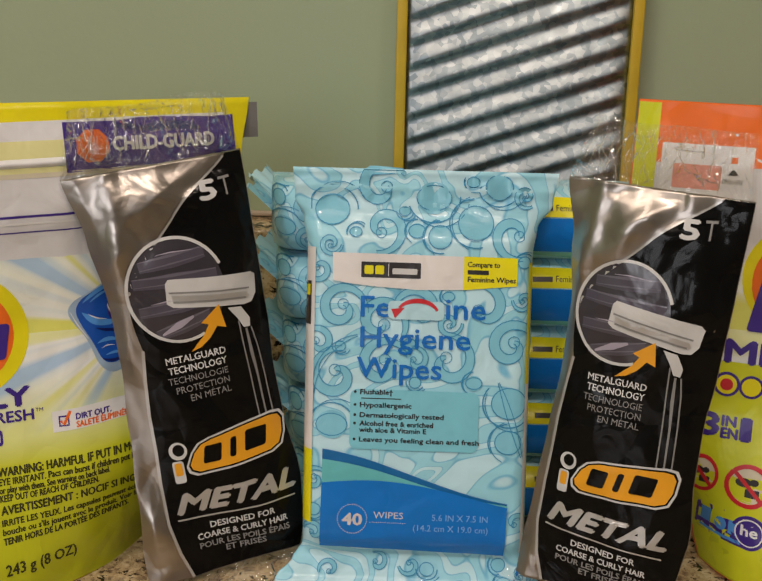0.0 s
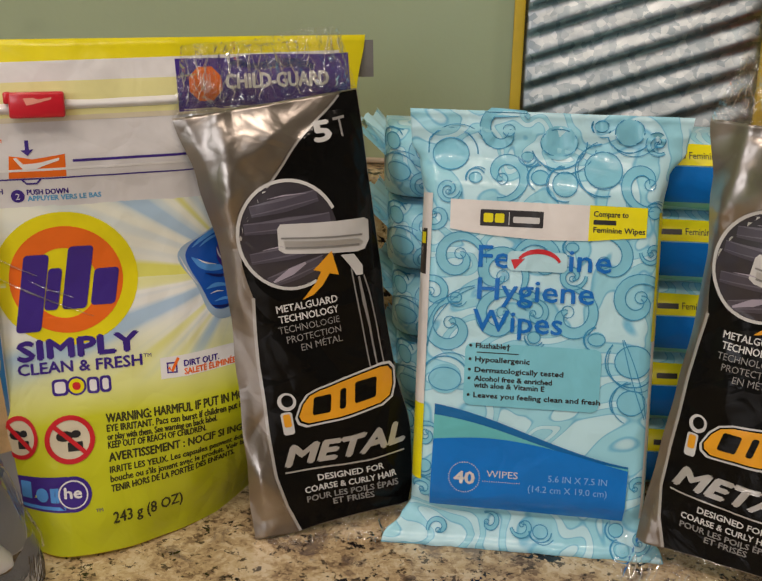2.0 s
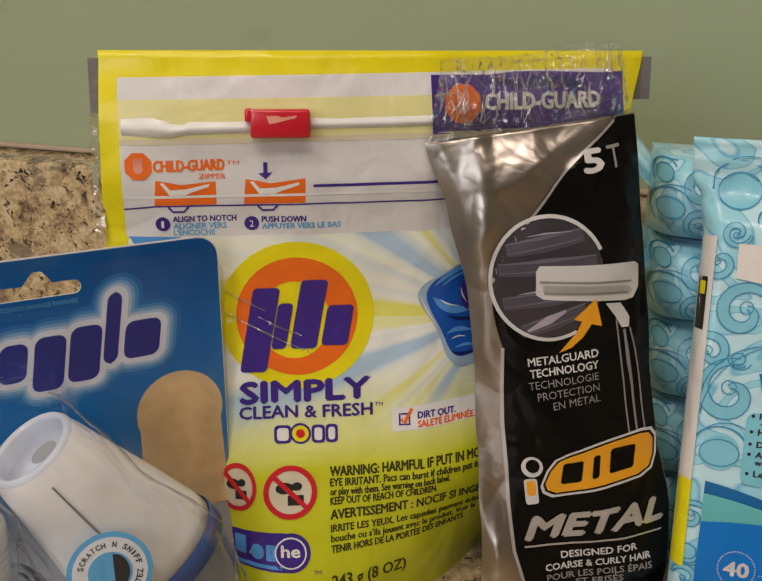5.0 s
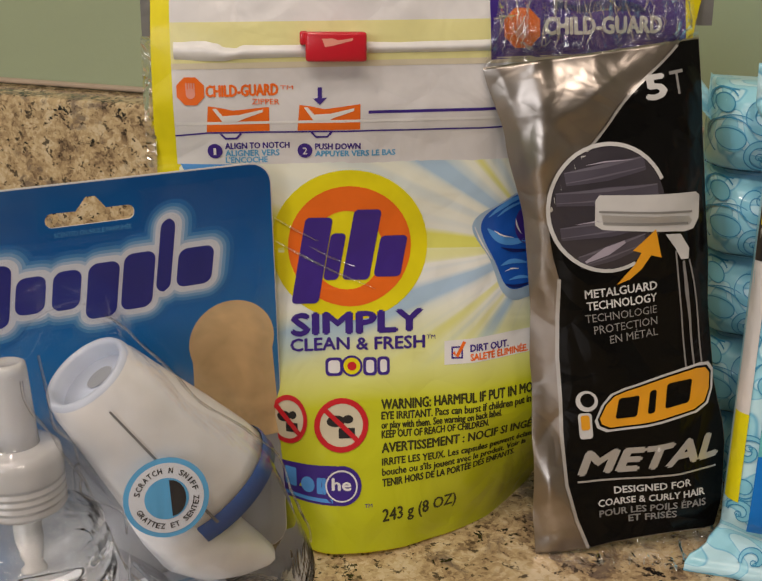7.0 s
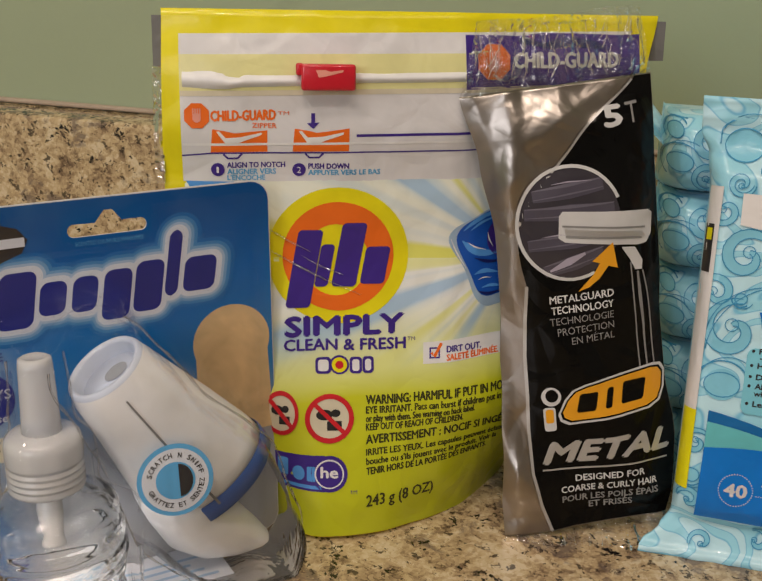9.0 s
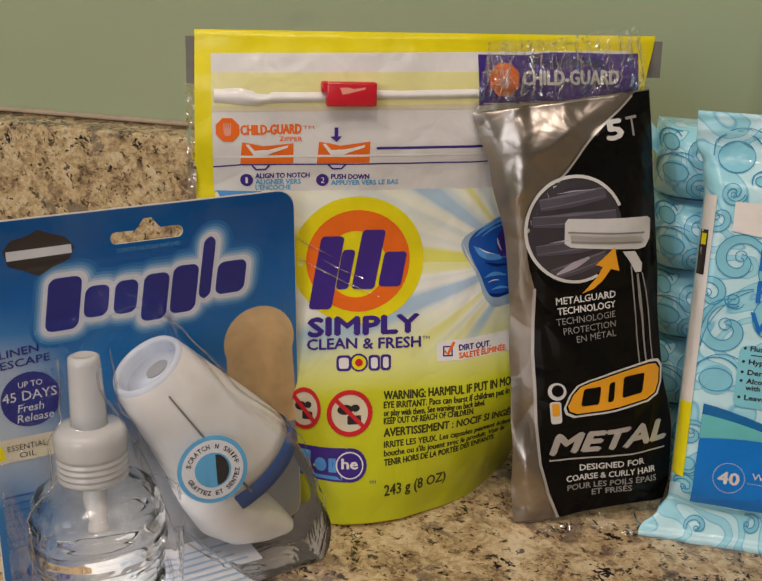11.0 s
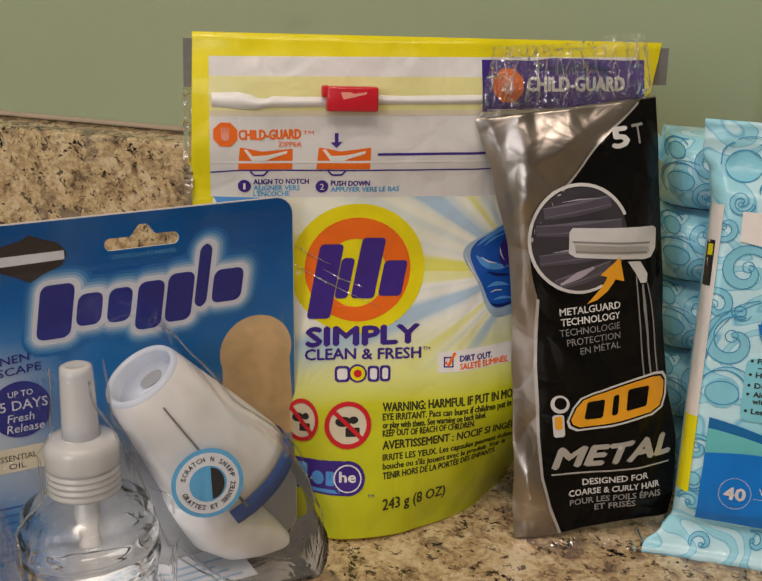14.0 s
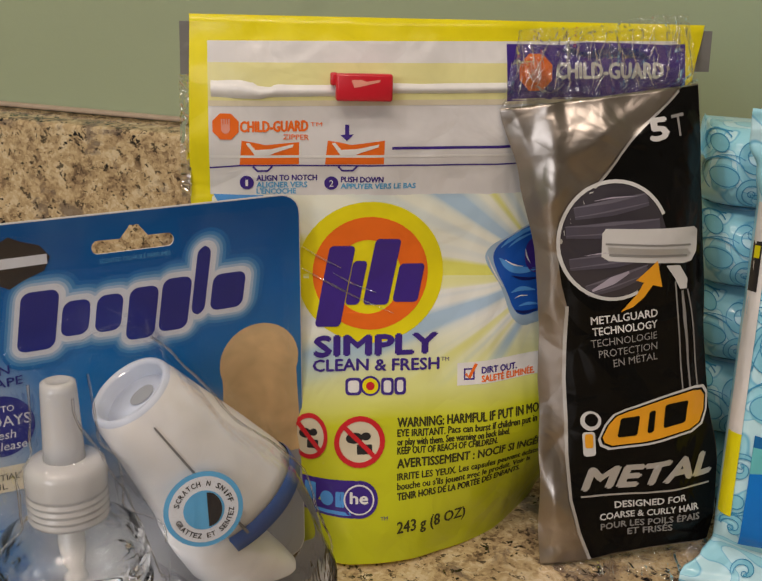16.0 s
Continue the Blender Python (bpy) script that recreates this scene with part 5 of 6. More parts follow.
# ---- corrugated metal board ----
def corrugated_board():
    board = thing("metal_board", pose(0.0765, 0.603, 0.1260, -1.6, 0, 0) @ Matrix.Diagonal((1.018, 1, 1.02, 1)), "corrugated galvanised metal board with mustard yellow edges", "wall decor")
    bm = bmesh.new()
    nx, nz, w, hgt = 46, 220, 0.110, 0.26
    slope, pitch = 0.34, 0.0122
    rng = random.Random(5)
    grid = []
    for j in range(nz + 1):
        row = []
        for i in range(nx + 1):
            x, z = w * (i / nx - 0.5), hgt * j / nz
            ph = (z - slope * x) / pitch * 2 * math.pi
            edge = min(1.0, min(i, nx - i) / 3)
            row.append(bm.verts.new((x, -0.0013 * (1 + math.sin(ph + 0.45 * math.sin(ph))) * (0.35 + 0.65 * edge) - 0.0005 * crumple(x, z, 60, 2), z)))
        grid.append(row)
    for a, b in zip(grid, grid[1:]):
        for i in range(nx):
            bm.faces.new((a[i], a[i + 1], b[i + 1], b[i]))
    ex = bmesh.ops.extrude_face_region(bm, geom=bm.faces[:])
    for v in ex["geom"]:
        if isinstance(v, bmesh.types.BMVert):
            v.co.y += 0.0012
    bmesh.ops.recalc_face_normals(bm, faces=bm.faces[:])
    part("metal_sheet", bm, GALV, board, "shiny galvanised corrugated sheet")
    for sx in (-1, 1):
        part("edge_strip", box_bm(sx * 0.0575 - 0.0026, -0.004, 0, sx * 0.0575 + 0.0026, 0.007, hgt, 0.0006), MUSTARD, board, "mustard yellow painted strip")
    part("back_panel", box_bm(-0.055, 0.003, 0, 0.055, 0.007, hgt), MUSTARD, board)
    return board


corrugated_board()


# ---- scented oil warmer on its blister card ----
def card_print(name):
    m, t, b = nodes_of(name)
    c = coords(t)
    sep = t.nodes.new("ShaderNodeSeparateXYZ")
    link(t, c, sep.inputs[0])
    k = t.nodes.new("ShaderNodeMath")
    k.operation = "DIVIDE"
    link(t, sep.outputs["Z"], k.inputs[0])
    k.inputs[1].default_value = 0.15
    col = ramp_node(t, k.outputs[0], [(0.0, (0.015, 0.13, 0.38)), (0.24, (0.03, 0.16, 0.40)), (0.40, (0.46, 0.53, 0.60)), (0.60, (0.40, 0.50, 0.62)), (0.69, (0.05, 0.23, 0.52)), (0.76, (0.004, 0.14, 0.44)), (0.97, (0.002, 0.070, 0.26))]).outputs["Color"]
    side = t.nodes.new("ShaderNodeMapRange")
    link(t, sep.outputs["X"], side.inputs[0])
    side.inputs[1].default_value, side.inputs[2].default_value = -0.078, -0.055
    right = ramp_node(t, k.outputs[0], [(0.0, (0.42, 0.42, 0.42)), (0.33, (0.30, 0.32, 0.36)), (0.48, (0.02, 0.18, 0.46)), (0.75, (0.004, 0.14, 0.44)), (0.97, (0.002, 0.070, 0.26))]).outputs["Color"]
    cloud = ramp_node(t, noise_node(t, 30, 3, 0.5, 0.6, c).outputs["Fac"], [(0.45, (0, 0, 0)), (0.75, (0.10, 0.10, 0.10))]).outputs["Color"]
    mixed = mix_node(t, "MIX", side.outputs[0], col, right)
    link(t, mix_node(t, "MIX", cloud, mixed, (0.30, 0.45, 0.60)), b.inputs["Base Color"])
    b.inputs["Roughness"].default_value, b.inputs["Coat Weight"].default_value = 0.35, 0.08
    b.inputs["Specular IOR Level"].default_value = 0.25
    bump(t, b, noise_node(t, 60, 2, 0.5, 0.3, c).outputs["Fac"], 0.08, 0.002)
    return m


def lathe_bm(profile, cx, cy, n=40):
    bm = bmesh.new()
    rings = [[bm.verts.new((cx + r * math.cos(2 * math.pi * i / n), cy + r * math.sin(2 * math.pi * i / n), z)) for i in range(n)] for r, z in profile]
    for a, b in zip(rings, rings[1:]):
        for i in range(n):
            bm.faces.new((a[i], a[(i + 1) % n], b[(i + 1) % n], b[i]))
    bm.faces.new(rings[0][::-1])
    bm.faces.new(rings[-1])
    return bm


def loft_bm(sections, frame_at, n=40, caps=(True, True)):
    """A skin over oval sections (a, centre, half width, half depth) along an axis."""
    bm = bmesh.new()
    rings = []
    for a, p, w, d in sections:
        ring = []
        for i in range(n):
            th = 2 * math.pi * i / n
            ring.append(bm.verts.new(frame_at(a, p + w * math.cos(th), d * math.sin(th))))
        rings.append(ring)
    for r0, r1 in zip(rings, rings[1:]):
        for i in range(n):
            bm.faces.new((r0[i], r0[(i + 1) % n], r1[(i + 1) % n], r1[i]))
    if caps[0]:
        bm.faces.new(rings[0][::-1])
    if caps[1]:
        bm.faces.new(rings[-1])
    bmesh.ops.recalc_face_normals(bm, faces=bm.faces[:])
    return bm


def blister_card():
    card = thing("air_freshener_pack", facing(-0.1959, 0.4035, 0.0, 44, 3), "blue blister card holding a white plug-in oil warmer and refill", "blister pack")
    mm = lambda pts: [(x / 1000, z / 1000) for x, z in pts]
    outline = rect_pts(-88, 0.6, 35.4, 144.4, 7)
    slot = rect_pts(-38.2, 131.0, -10.8, 135.6, 2.2)
    slot = [p for p in slot if not (p[1] > 135 and -31 < p[0] < -17)]
    top = [(-19.5, 135.6), (-21.0, 137.6), (-22.6, 139.6), (-25.4, 139.6), (-27.2, 137.4), (-28.8, 135.4)]
    slot = [p for p in slot if p[1] <= 133.3 and p[0] > -24] + [p for p in slot if p[1] > 133.3 and p[0] > -24] + top + [p for p in slot if p[1] > 133.3 and p[0] <= -24] + [p for p in slot if p[1] <= 133.3 and p[0] <= -24]
    bm = flat_bm([mm(outline), mm(slot)])
    ex = bmesh.ops.extrude_face_region(bm, geom=bm.faces[:])
    for v in ex["geom"]:
        if isinstance(v, bmesh.types.BMVert):
            v.co.y += 0.0007
    bmesh.ops.recalc_face_normals(bm, faces=bm.faces[:])
    part("card", bm, CARDEDGE, card, "white-edged printed card", False)
    pr = Print(card, lambda x, z: 0.0, None, 0.02)
    pr.shape("card_face", [rect_pts(-87.6, 1.0, 35.0, 144.0, 6.8), slot], card_print("blue_sky_print"), 0, "blue sky print")
    # plain tan picture
    arch = [(4, 46)] + [(18.6 + 15.2 * math.cos(radians(k)), 84 + 14.6 * math.sin(radians(k))) for k in range(200, -21, -10)] + [(34.4, 46)]
    pr.shape("tan_picture", [arch], TAN, 1, "plain tan picture")
    # name plate and lettering blocks
    plate = [(-76, 133.5), (-73, 137), (-67, 138.2), (-63.6, 140), (-60, 138.2), (-54.4, 136.4), (-51.4, 132.4), (-53.6, 128), (-60, 125.6), (-64.6, 123.2), (-69, 125.6), (-74.6, 128)]
    pr.shape("name_plate", [plate], BROWNINK, 2)
    pr.shape("plate_mark", [[(-75, 129.8), (-52.4, 130.2), (-52.4, 133.4), (-75, 133.2)]], CARDWHITE, 3)
    pr.words("SCENTED OIL/HUILE PARFUMÉE", -36, 127.9, -12.2, 1.5, SKYINK, 2)
    blocks = ((-64.5, 101.8, -52.5, 121.5), (-50.5, 105, -41.5, 116.8), (-39.5, 104.6, -30.8, 117.2), (-29.5, 100.2, -19.6, 118.2), (-18.2, 101.4, -8, 119.8), (-6.4, 105.6, -1.6, 129.6), (0.4, 106.2, 12.4, 119.0))
    for k, (grow, tone) in enumerate(((6.2, GLOW[0]), (4.9, GLOW[1]), (3.8, GLOW[2]), (2.8, GLOW[3]), (1.9, CARDWHITE))):
        for n, (x0, z0, x1, z1) in enumerate(blocks):
            pr.shape("logo_glow", [rect_pts(x0 - grow, z0 - grow, x1 + grow, z1 + grow, 2.4 + grow, 0.16)], tone, 1 + 0.5 * k + 0.05 * n)
    for x0, z0, x1, z1 in blocks:
        pr.shape("logo_block", [rect_pts(x0, z0, x1, z1, 2.9, 0.16)], NAVY, 4)
    pr.words("LINEN", -80.8, 94.5, -67.2, 2.9, NAVY, 2, 0.02, 0, 1.0)
    pr.words("ESCAPE", -80.8, 90.4, -63.4, 2.9, NAVY, 2, 0.02, 0, 1.0)
    pr.shape("claim_badge", [circle_pts(-71.5, 77.6, 10.6, 10.6, 36)], NAVY, 2)
    for text, x0, x1, z, h in (("UP TO", -75.5, -67.0, 82.6, 2.2), ("45 DAYS", -81.4, -62.2, 77.6, 3.6), ("Fresh", -76.5, -67.2, 73.2, 3.0), ("Release", -77.0, -64.0, 69.2, 3.0)):
        pr.words(text, x0, z, x1, h, CARDWHITE, 3, 0.01, 0.15 if h == 3.0 else 0)
    pr.shape("oil_label", [rect_pts(-85, 54.2, -64, 63.4, 1.5)], CREAMINK, 2)
    pr.shape("oil_drop", [soft_pts([(-86, 58), (-84.2, 62.6), (-82.2, 58), (-83, 55.4), (-85.2, 55.4)])], LABELYEL, 3)
    pr.words("ESSENTIAL", -81.5, 58.6, -67.5, 2.2, INK, 3)
    pr.words("OIL", -77.5, 55.4, -71.5, 2.2, INK, 3)
    pr.words("CAUTION", -85.0, 6.0, -66, 4.0, NAVY, 2, 0.01)
    pr.shapes("fine_print", [[rect_pts(-85, 16 + 3 * k, -70 - (k * 7) % 4, 16.8 + 3 * k)] for k in range(9)], CARDBLUE, 2)
    # refill bottle
    cx, cy = -0.0573, -0.0258
    glass = [(0.006, 0.0055), (0.0190, 0.0060), (0.0220, 0.0085), (0.0230, 0.0135), (0.0216, 0.0180), (0.0232, 0.0220), (0.0243, 0.0320), (0.0240, 0.0415), (0.0216, 0.0480), (0.0160, 0.0525), (0.0115, 0.0550)]
    wavy = []
    for k in range(45):
        z = 0.0062 + (0.0525 - 0.0062) * k / 44
        q = next(a[0] + (b[0] - a[0]) * (z - a[1]) / (b[1] - a[1]) for a, b in zip(glass, glass[1:]) if a[1] <= z <= b[1])
        wavy.append((q + 0.0004 * math.sin(z * 700) + 0.00012 * math.sin(z * 1900 + 1), z))
    shell_bm = lathe_bm(glass[:1] + wavy + glass[-1:], cx, cy, 48)
    for v in shell_bm.verts:
        swing = 1 + 0.035 * crumple(v.co.x, v.co.z, 60, 5.0)
        v.co.x, v.co.y = cx + (v.co.x - cx) * swing, cy + (v.co.y - cy) * swing
    hollow = lathe_bm([(max(0.003, q - 0.0021), z + 0.0016 - 0.0024 * (z > 0.052)) for q, z in glass], cx, cy, 48)
    bmesh.ops.reverse_faces(hollow, faces=hollow.faces[:])
    tmp = bpy.data.meshes.new("tmp")
    hollow.to_mesh(tmp)
    hollow.free()
    shell_bm.from_mesh(tmp)
    bpy.data.meshes.remove(tmp)
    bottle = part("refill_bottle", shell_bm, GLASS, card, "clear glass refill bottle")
    # cast shadow switched off so the card behind the glass stays bright
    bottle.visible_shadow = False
    cap = [(0.0118, 0.0545), (0.0124, 0.0552)]
    for k in range(4):
        cap += [(0.0126, 0.0560 + 0.0023 * k), (0.0120, 0.0567 + 0.0023 * k), (0.0120, 0.0573 + 0.0023 * k), (0.0126, 0.0579 + 0.0023 * k)]
    cap += [(0.0127, 0.0655), (0.0127, 0.0705), (0.0121, 0.0732), (0.0105, 0.0745), (0.0068, 0.0750)]
    part("bottle_cap", lathe_bm(cap, cx, cy), FROST, bottle, "frosted plastic screw cap")
    part("wick_cover", lathe_bm([(0.0066, 0.0745), (0.0062, 0.0800), (0.0056, 0.0975), (0.0053, 0.1000), (0.0040, 0.1006), (0.0032, 0.1002)], cx, cy, 28), FROST, bottle, "frosted plastic wick cover")
    part("wick", lathe_bm([(0.0034, 0.0335), (0.0040, 0.0345), (0.0044, 0.0560)], cx, cy, 16), FROST, bottle)
    # plug-in warmer
    org = Vector((-0.0355, -0.0255, 0.0925))
    ax = Vector((0.545, 0.12, -0.83)).normalized()
    per = Vector((0.84, 0.0, 0.55)).normalized()
    per = (per - ax * per.dot(ax)).normalized()
    out = ax.cross(per)
    if out.y > 0:
        out = -out

    def at(a, p, d):
        return org + ax * (a / 1000) + per * (p / 1000) + out * (d / 1000)

    warmer = part("warmer_body", loft_bm([(0, 0, 13.6, 13.0), (0.8, 0, 14.3, 13.6), (4, 0, 14.8, 14.0), (5, 0, 15.4, 14.5), (18, 0.6, 17.6, 15.6), (36, 1.4, 21.0, 17.0), (54, 2.0, 24.2, 18.0), (63, 2.2, 25.2, 18.0)], at, 48, (False, True)), WHITEPLASTIC, card, "white plastic warmer body")
    # opening and its floor get the painted shade tone
    part("warmer_rim", loft_bm([(0.8, 0, 14.3, 13.6), (-0.6, 0, 13.6, 12.9), (-0.8, 0, 12.4, 11.8), (0.6, 0, 11.6, 11.0), (10, 0, 10.8, 10.2), (24, 0, 9.5, 9.0)], at, 48, (False, True)), SHADEPLASTIC, warmer, "hollow white opening with shade painted in")
    part("warmer_band", loft_bm([(59.5, 2.2, 25.2, 18.2), (60.5, 2.2, 25.7, 18.5), (67.0, 2.2, 25.6, 18.3), (67.8, 2.2, 24.0, 17.0)], at, 48, (False, True)), BANDBLUE, warmer, "blue plastic band")
    part("warmer_tail", loft_bm([(52, -11, 12.0, 17.5), (62, -12, 12.8, 18.0), (74, -12.0, 13.6, 17.0), (86, -9.0, 12.6, 14.0), (96, -4.6, 9.0, 10.0), (103, 0.0, 4.6, 6.5), (105.5, 1.6, 1.6, 4.0)], at, 40), WHITEPLASTIC, warmer, "white plastic plug wing")
    # no real hole: a flat disc carries its shade as colour
    well = bmesh.new()
    well.faces.new([well.verts.new(at(4.6, 2.0 + 4.4 * math.cos(k * 0.2618), -1.0 + 3.6 * math.sin(k * 0.2618))) for k in range(24)])
    part("warmer_well", well, HOLESHADE, warmer, "flat grey disc painted as the shaded hole", False)
    part("well_floor", loft_bm([(5.0, 0, 11.3, 10.7), (5.6, 0, 11.3, 10.7)], at, 36), SHADEPLASTIC, warmer, "recessed white floor with shade painted in")
    # dimples are flat discs, their shade painted in grey
    for a, w, d, th in ((16.0, 17.2, 15.3, 128), (57.0, 24.6, 18.0, 134)):
        dent = bmesh.new()
        mid = radians(th)
        dent.faces.new([dent.verts.new(at(a + 1.5 * math.sin(k * 0.3142), 0.8 + (w + 0.15) * math.cos(mid + 0.13 * math.cos(k * 0.3142)), (d + 0.15) * math.sin(mid + 0.13 * math.cos(k * 0.3142)))) for k in range(20)])
        part("dimple", dent, DIMPLE, warmer, "", False)
    seam = bmesh.new()
    prev = None
    for k in range(25):
        a = 6 + 56 * k / 24
        th = radians(100 - 4 * k / 24)
        w = 15.4 + (25.2 - 15.4) * k / 24
        dd = 14.7 + 3.4 * k / 24
        pts = [seam.verts.new(at(a, 1.2 + w * math.cos(th + s), (dd + 0.7) * math.sin(th + s))) for s in (-0.02, 0.02)]
        if prev:
            seam.faces.new((prev[0], prev[1], pts[1], pts[0]))
        prev = pts
    bmesh.ops.recalc_face_normals(seam, faces=seam.faces[:])
    part("seam", seam, GREYINK, warmer)
    # round sticker that follows the body
    cs = Vector((-0.0190, -0.0432, 0.0550))
    nrm = Vector((-0.16, -1, 0.10)).normalized()
    su = Vector((1, 0, 0)) - nrm * nrm.x
    su.normalize()
    sv = nrm.cross(su)
    if sv.z < 0:
        sv = -sv

    def stick(bm, off):
        for v in bm.verts:
            x, z = v.co.x, v.co.z
            dip = 6.0 * (x * 0.55 + z * 0.45) ** 2 + 2.0 * (x * x + z * z)
            v.co = cs + su * x + sv * z + nrm * (off - dip)
        bmesh.ops.recalc_face_normals(bm, faces=bm.faces[:])
        return bm

    def disc(r, cxx=0.0, czz=0.0, n=40, rz=None):
        bm = bmesh.new()
        mid = bm.verts.new((cxx, 0, czz))
        last = [mid] * n
        for q in (0.35, 0.7, 1.0):
            ring = [bm.verts.new((cxx + r * q * math.cos(2 * math.pi * i / n), 0, czz + (rz or r) * q * math.sin(2 * math.pi * i / n))) for i in range(n)]
            for i in range(n):
                vs = list(dict.fromkeys((last[i], last[(i + 1) % n], ring[(i + 1) % n], ring[i])))
                bm.faces.new(vs)
            last = ring
        return bm

    sticker = part("sticker", stick(disc(0.0128), 0.0), SKYINK, warmer, "round sky blue and white paper sticker")
    part("sticker_face", stick(disc(0.0112), 0.00015), CARDWHITE, sticker)
    part("sticker_core", stick(disc(0.0066), 0.0003), SKYINK, sticker)
    half = bmesh.new()
    half.faces.new([half.verts.new((0.0012 + 0.0046 * math.cos(radians(k)), 0, 0.0058 * math.sin(radians(k)))) for k in range(-90, 91, 15)])
    part("sticker_mark", stick(half, 0.00045), INK, sticker)
    ring_text = bmesh.new()
    for text, a0, a1, flip in (("SCRATCH N SNIFF", 162, 12, 1), ("GRATTEZ ET SENTEZ", 200, 352, -1)):
        for k, ch in enumerate(text):
            if ch == " ":
                continue
            a = radians(a0 + (a1 - a0) * k / (len(text) - 1))
            half_wide = 0.0002 if ch == "I" else 0.0006
            g = letters_bm(ch, -half_wide, -0.0008, half_wide, 0.0017, 0.03)
            rot = a - math.pi / 2 if flip > 0 else a + math.pi / 2
            for v in g.verts:
                x, z = v.co.x, v.co.z
                v.co = Vector((0.0089 * math.cos(a) + x * math.cos(rot) - z * math.sin(rot), 0, 0.0089 * math.sin(a) + x * math.sin(rot) + z * math.cos(rot)))
            tmp = bpy.data.meshes.new("tmp")
            g.to_mesh(tmp)
            g.free()
            ring_text.from_mesh(tmp)
            bpy.data.meshes.remove(tmp)
    part("lettering", stick(ring_text, 0.0003), INK, sticker)
    # printed flap at the foot
    flap = part("flap", box_bm(-0.060, -0.040, 0.0018, 0.006, -0.0012, 0.0026, 0.0002, 1), CARDWHITE, card, "white printed paper flap", False)
    bars = bmesh.new()
    for k in range(7):
        y = -0.0375 + 0.0045 * k
        vs = [bars.verts.new(p) for p in ((-0.057, y, 0.0028), (0.001 - 0.004 * (k % 3), y, 0.0028), (0.001 - 0.004 * (k % 3), y + 0.0016, 0.0028), (-0.057, y + 0.0016, 0.0028))]
        bars.faces.new(vs)
    part("fine_print", bars, CARDPALE, flap, smooth=False)
    # clear moulded shell
    nu, nv = 84, 80
    a0, a1 = at(-2, 0, 0), at(88, -4, 0)

    def shell(x, z):
        best = 0.0
        dx = abs(x + 0.0573)
        wb = 0.0275 if z < 0.05 else interp([(0.05, 0.0275), (0.058, 0.0165), (0.072, 0.0165), (0.08, 0.010), (0.10, 0.009)], z)
        hb = interp([(0.0, 0.0), (0.003, 0.047), (0.045, 0.0525), (0.056, 0.040), (0.070, 0.039), (0.080, 0.033), (0.1005, 0.032), (0.1035, 0.0)], z)
        best = max(best, hb * max(0.0, min(1.0, (wb - dx) / 0.004 + 0.25)) if dx < wb + 0.001 else 0)
        d = Vector((a1.x - a0.x, a1.z - a0.z))
        k = max(0.0, min(1.0, ((x - a0.x) * d.x + (z - a0.z) * d.y) / d.length_squared))
        px, pz = a0.x + d.x * k, a0.z + d.y * k
        rr = interp([(0.0, 0.0185), (0.25, 0.0205), (0.7, 0.0295), (1.0, 0.0245)], k)
        dd = math.hypot(x - px, z - pz)
        hw = interp([(0.0, 0.043), (0.7, 0.0475), (1.0, 0.044)], k)
        if z > 0.003:
            best = max(best, hw * max(0.0, min(1.0, (rr - dd) / 0.006 + 0.2)) if dd < rr + 0.0012 else 0)
        return best

    heights = np.zeros((nv + 1, nu + 1))
    for j in range(nv + 1):
        for i in range(nu + 1):
            heights[j, i] = shell(-0.086 + 0.1195 * i / nu, 0.0015 + 0.139 * j / nv)
    for _ in range(2):
        pad = np.pad(heights, 1, mode="edge")
        heights = (pad[1:-1, 1:-1] * 2 + pad[:-2, 1:-1] + pad[2:, 1:-1] + pad[1:-1, :-2] + pad[1:-1, 2:]) / 6
    for j in range(nv + 1):
        for i in range(nu + 1):
            x, z = -0.086 + 0.1195 * i / nu, 0.0015 + 0.139 * j / nv
            heights[j, i] += 0.0007 * crumple(x, z, 75, 3.0) * min(1.0, heights[j, i] / 0.01)
    bm = bmesh.new()
    grid = [[bm.verts.new((-0.086 + 0.1195 * i / nu, -0.0014 - heights[j, i], 0.0015 + 0.139 * j / nv)) for i in range(nu + 1)] for j in range(nv + 1)]
    for a, b in zip(grid, grid[1:]):
        for i in range(nu):
            x, z = (a[i].co.x + a[i + 1].co.x) / 2, a[i].co.z
            if -0.041 < x < -0.009 and 0.1285 < z < 0.142:
                continue
            bm.faces.new((a[i], a[i + 1], b[i + 1], b[i]))
    rim = bmesh.new()
    path = [(x / 1000, z / 1000) for x, z in rect_pts(-81, 6, 28.5, 126.5, 6)]
    path = [p for p in path]
    rings = []
    for k, (x, z) in enumerate(path):
        a, b = path[k - 1], path[(k + 1) % len(path)]
        d = Vector((b[0] - a[0], b[1] - a[1])).normalized()
        rings.append([rim.verts.new((x - d.y * 0.0011 * math.cos(th), -0.0016 - 0.0010 * math.sin(th), z + d.x * 0.0011 * math.cos(th))) for th in (0, 0.8, 1.57, 2.34, 3.14)])
    for k in range(len(rings)):
        a, b = rings[k - 1], rings[k]
        for i in range(4):
            rim.faces.new((a[i], a[i + 1], b[i + 1], b[i]))
    bmesh.ops.recalc_face_normals(rim, faces=rim.faces[:])
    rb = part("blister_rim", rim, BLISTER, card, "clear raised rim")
    # rim and shell cast no shadow on what they cover
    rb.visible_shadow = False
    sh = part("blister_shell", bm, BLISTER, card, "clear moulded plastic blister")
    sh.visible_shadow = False
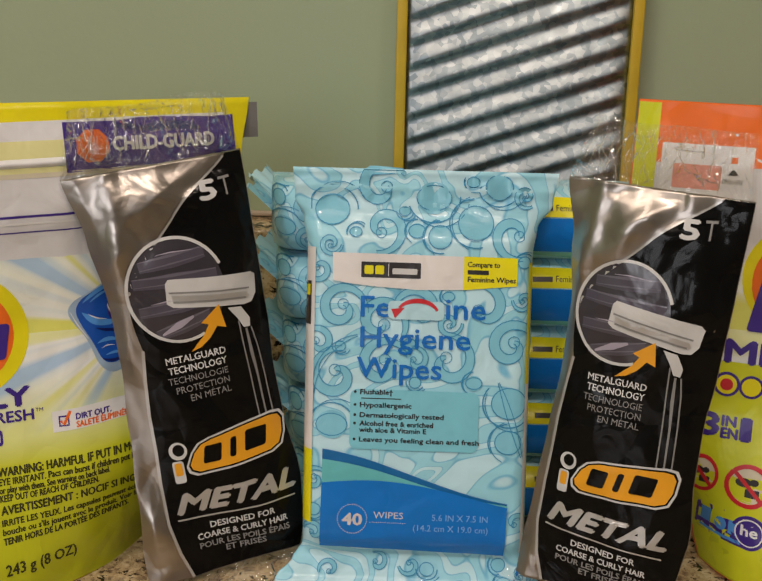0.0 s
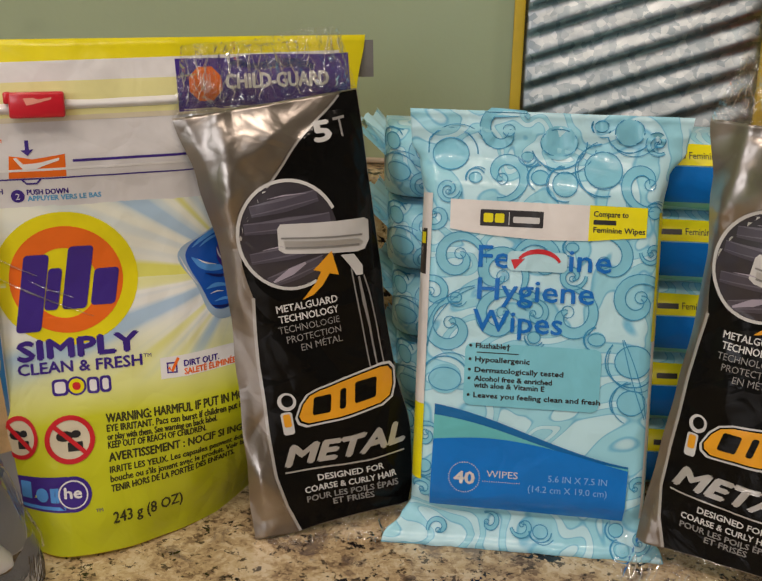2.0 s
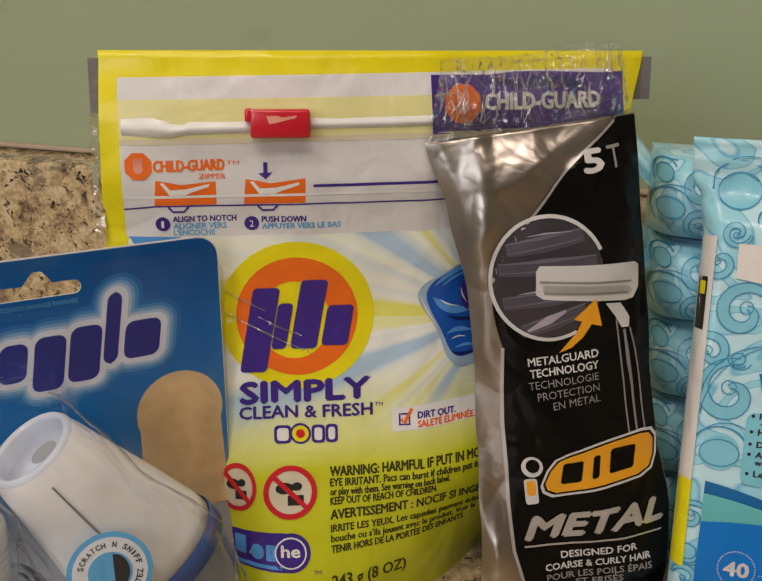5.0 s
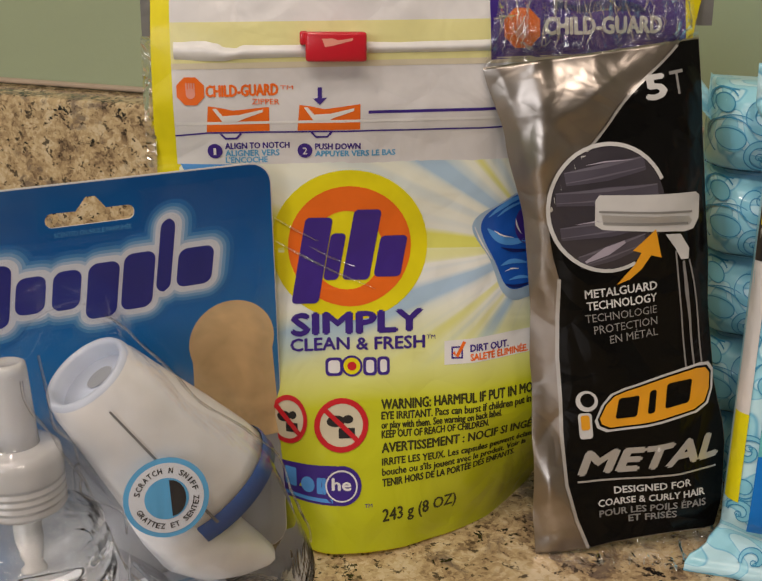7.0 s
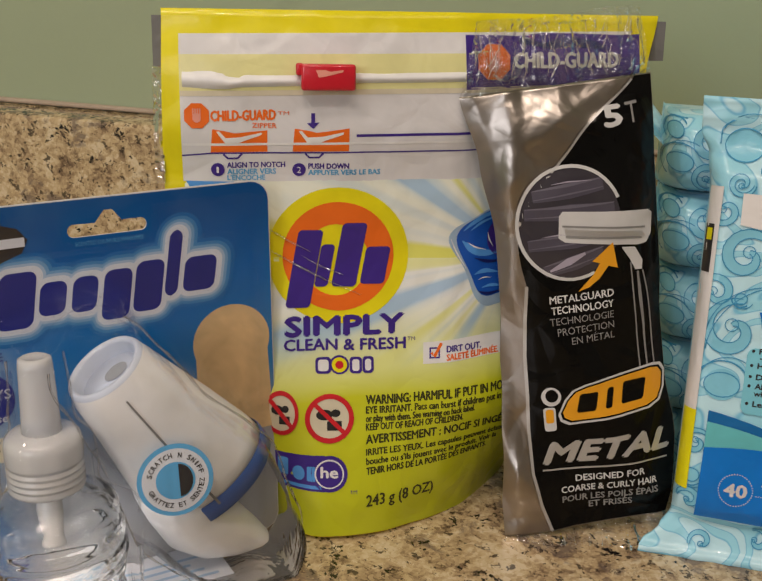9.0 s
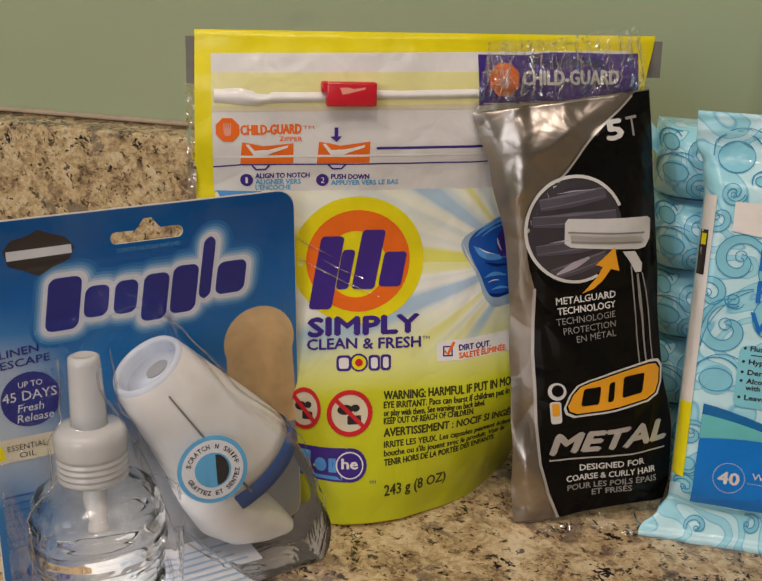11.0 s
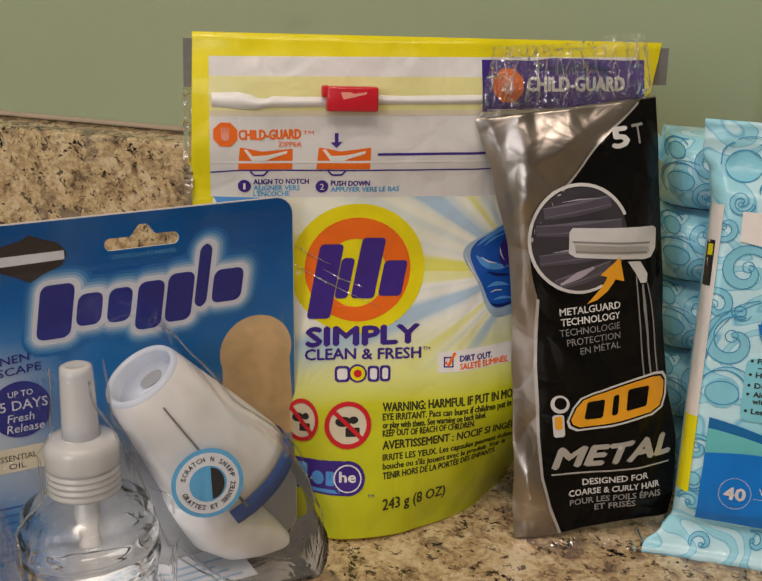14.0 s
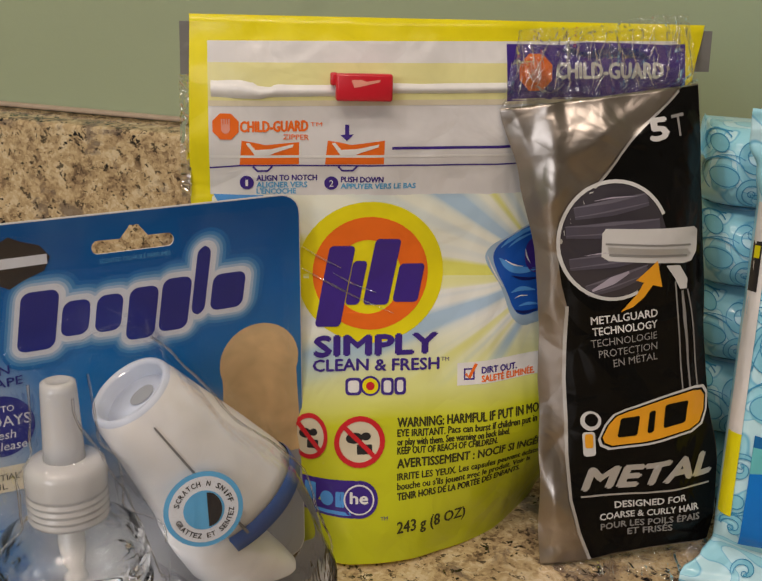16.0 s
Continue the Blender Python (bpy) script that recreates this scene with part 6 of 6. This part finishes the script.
    # folded edges of the shell catch the light
    def bead(points, seed):
        fold = bmesh.new()
        last = None
        for k, (x, z, h) in enumerate(points):
            a, b = points[max(0, k - 1)], points[min(len(points) - 1, k + 1)]
            d = Vector((b[0] - a[0], b[1] - a[1])).normalized()
            q = 0.00038 + 0.00022 * crumple(x, z, 160, seed)
            x, z, h = x + 0.0009 * crumple(x, z, 110, seed + 1), z + 0.0009 * crumple(z, x, 110, seed + 2), h + 0.0012 * crumple(x, z, 60, seed + 3)
            ring = [fold.verts.new((x - d.y * q * math.cos(th), -0.0014 - h - q * math.sin(th), z + d.x * q * math.cos(th))) for th in (0, 1.05, 2.09, 3.14, 4.19, 5.24)]
            if last:
                for i in range(6):
                    fold.faces.new((last[i], last[(i + 1) % 6], ring[(i + 1) % 6], ring[i]))
            last = ring
        bmesh.ops.recalc_face_normals(fold, faces=fold.faces[:])
        # shadow off here too, as for the shell
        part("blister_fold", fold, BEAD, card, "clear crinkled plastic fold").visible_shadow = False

    left = [(-0.0573 - (0.0262 if z < 0.05 else interp([(0.05, 0.0262), (0.058, 0.0155), (0.072, 0.0155), (0.08, 0.0100), (0.102, 0.0090)], z)), z) for z in [0.006 + 0.095 * k / 60 for k in range(61)]]
    right = [(-0.1146 - x, z) for x, z in left[::-1] if z > 0.045]
    bead([(x, z, interp([(0.0, 0.036), (0.045, 0.041), (0.058, 0.032), (0.08, 0.027), (0.1, 0.025)], z)) for x, z in left], 1.0)
    bead([(x, z, interp([(0.0, 0.036), (0.045, 0.041), (0.058, 0.032), (0.08, 0.027), (0.1, 0.025)], z)) for x, z in right], 4.0)
    d = Vector((a1.x - a0.x, a1.z - a0.z))
    side = Vector((-d.y, d.x)).normalized()
    for sgn, k0 in ((1, -0.12), (-1, -0.12)):
        run = []
        for k in range(71):
            s = k0 + (1.12 - k0) * k / 70
            rr = interp([(0.0, 0.0178), (0.25, 0.0200), (0.7, 0.0290), (1.0, 0.0240)], s) * math.sqrt(max(0.05, 1 - (max(0.0, -s, s - 1) / 0.22) ** 2))
            x, z = a0.x + d.x * s + side.x * sgn * rr, a0.z + d.y * s + side.y * sgn * rr
            if z > 0.004 and not (x < -0.031 and z < 0.05):
                run.append((x, z, 0.030))
        bead(run, 7.0 + sgn)
    return card


blister_card()
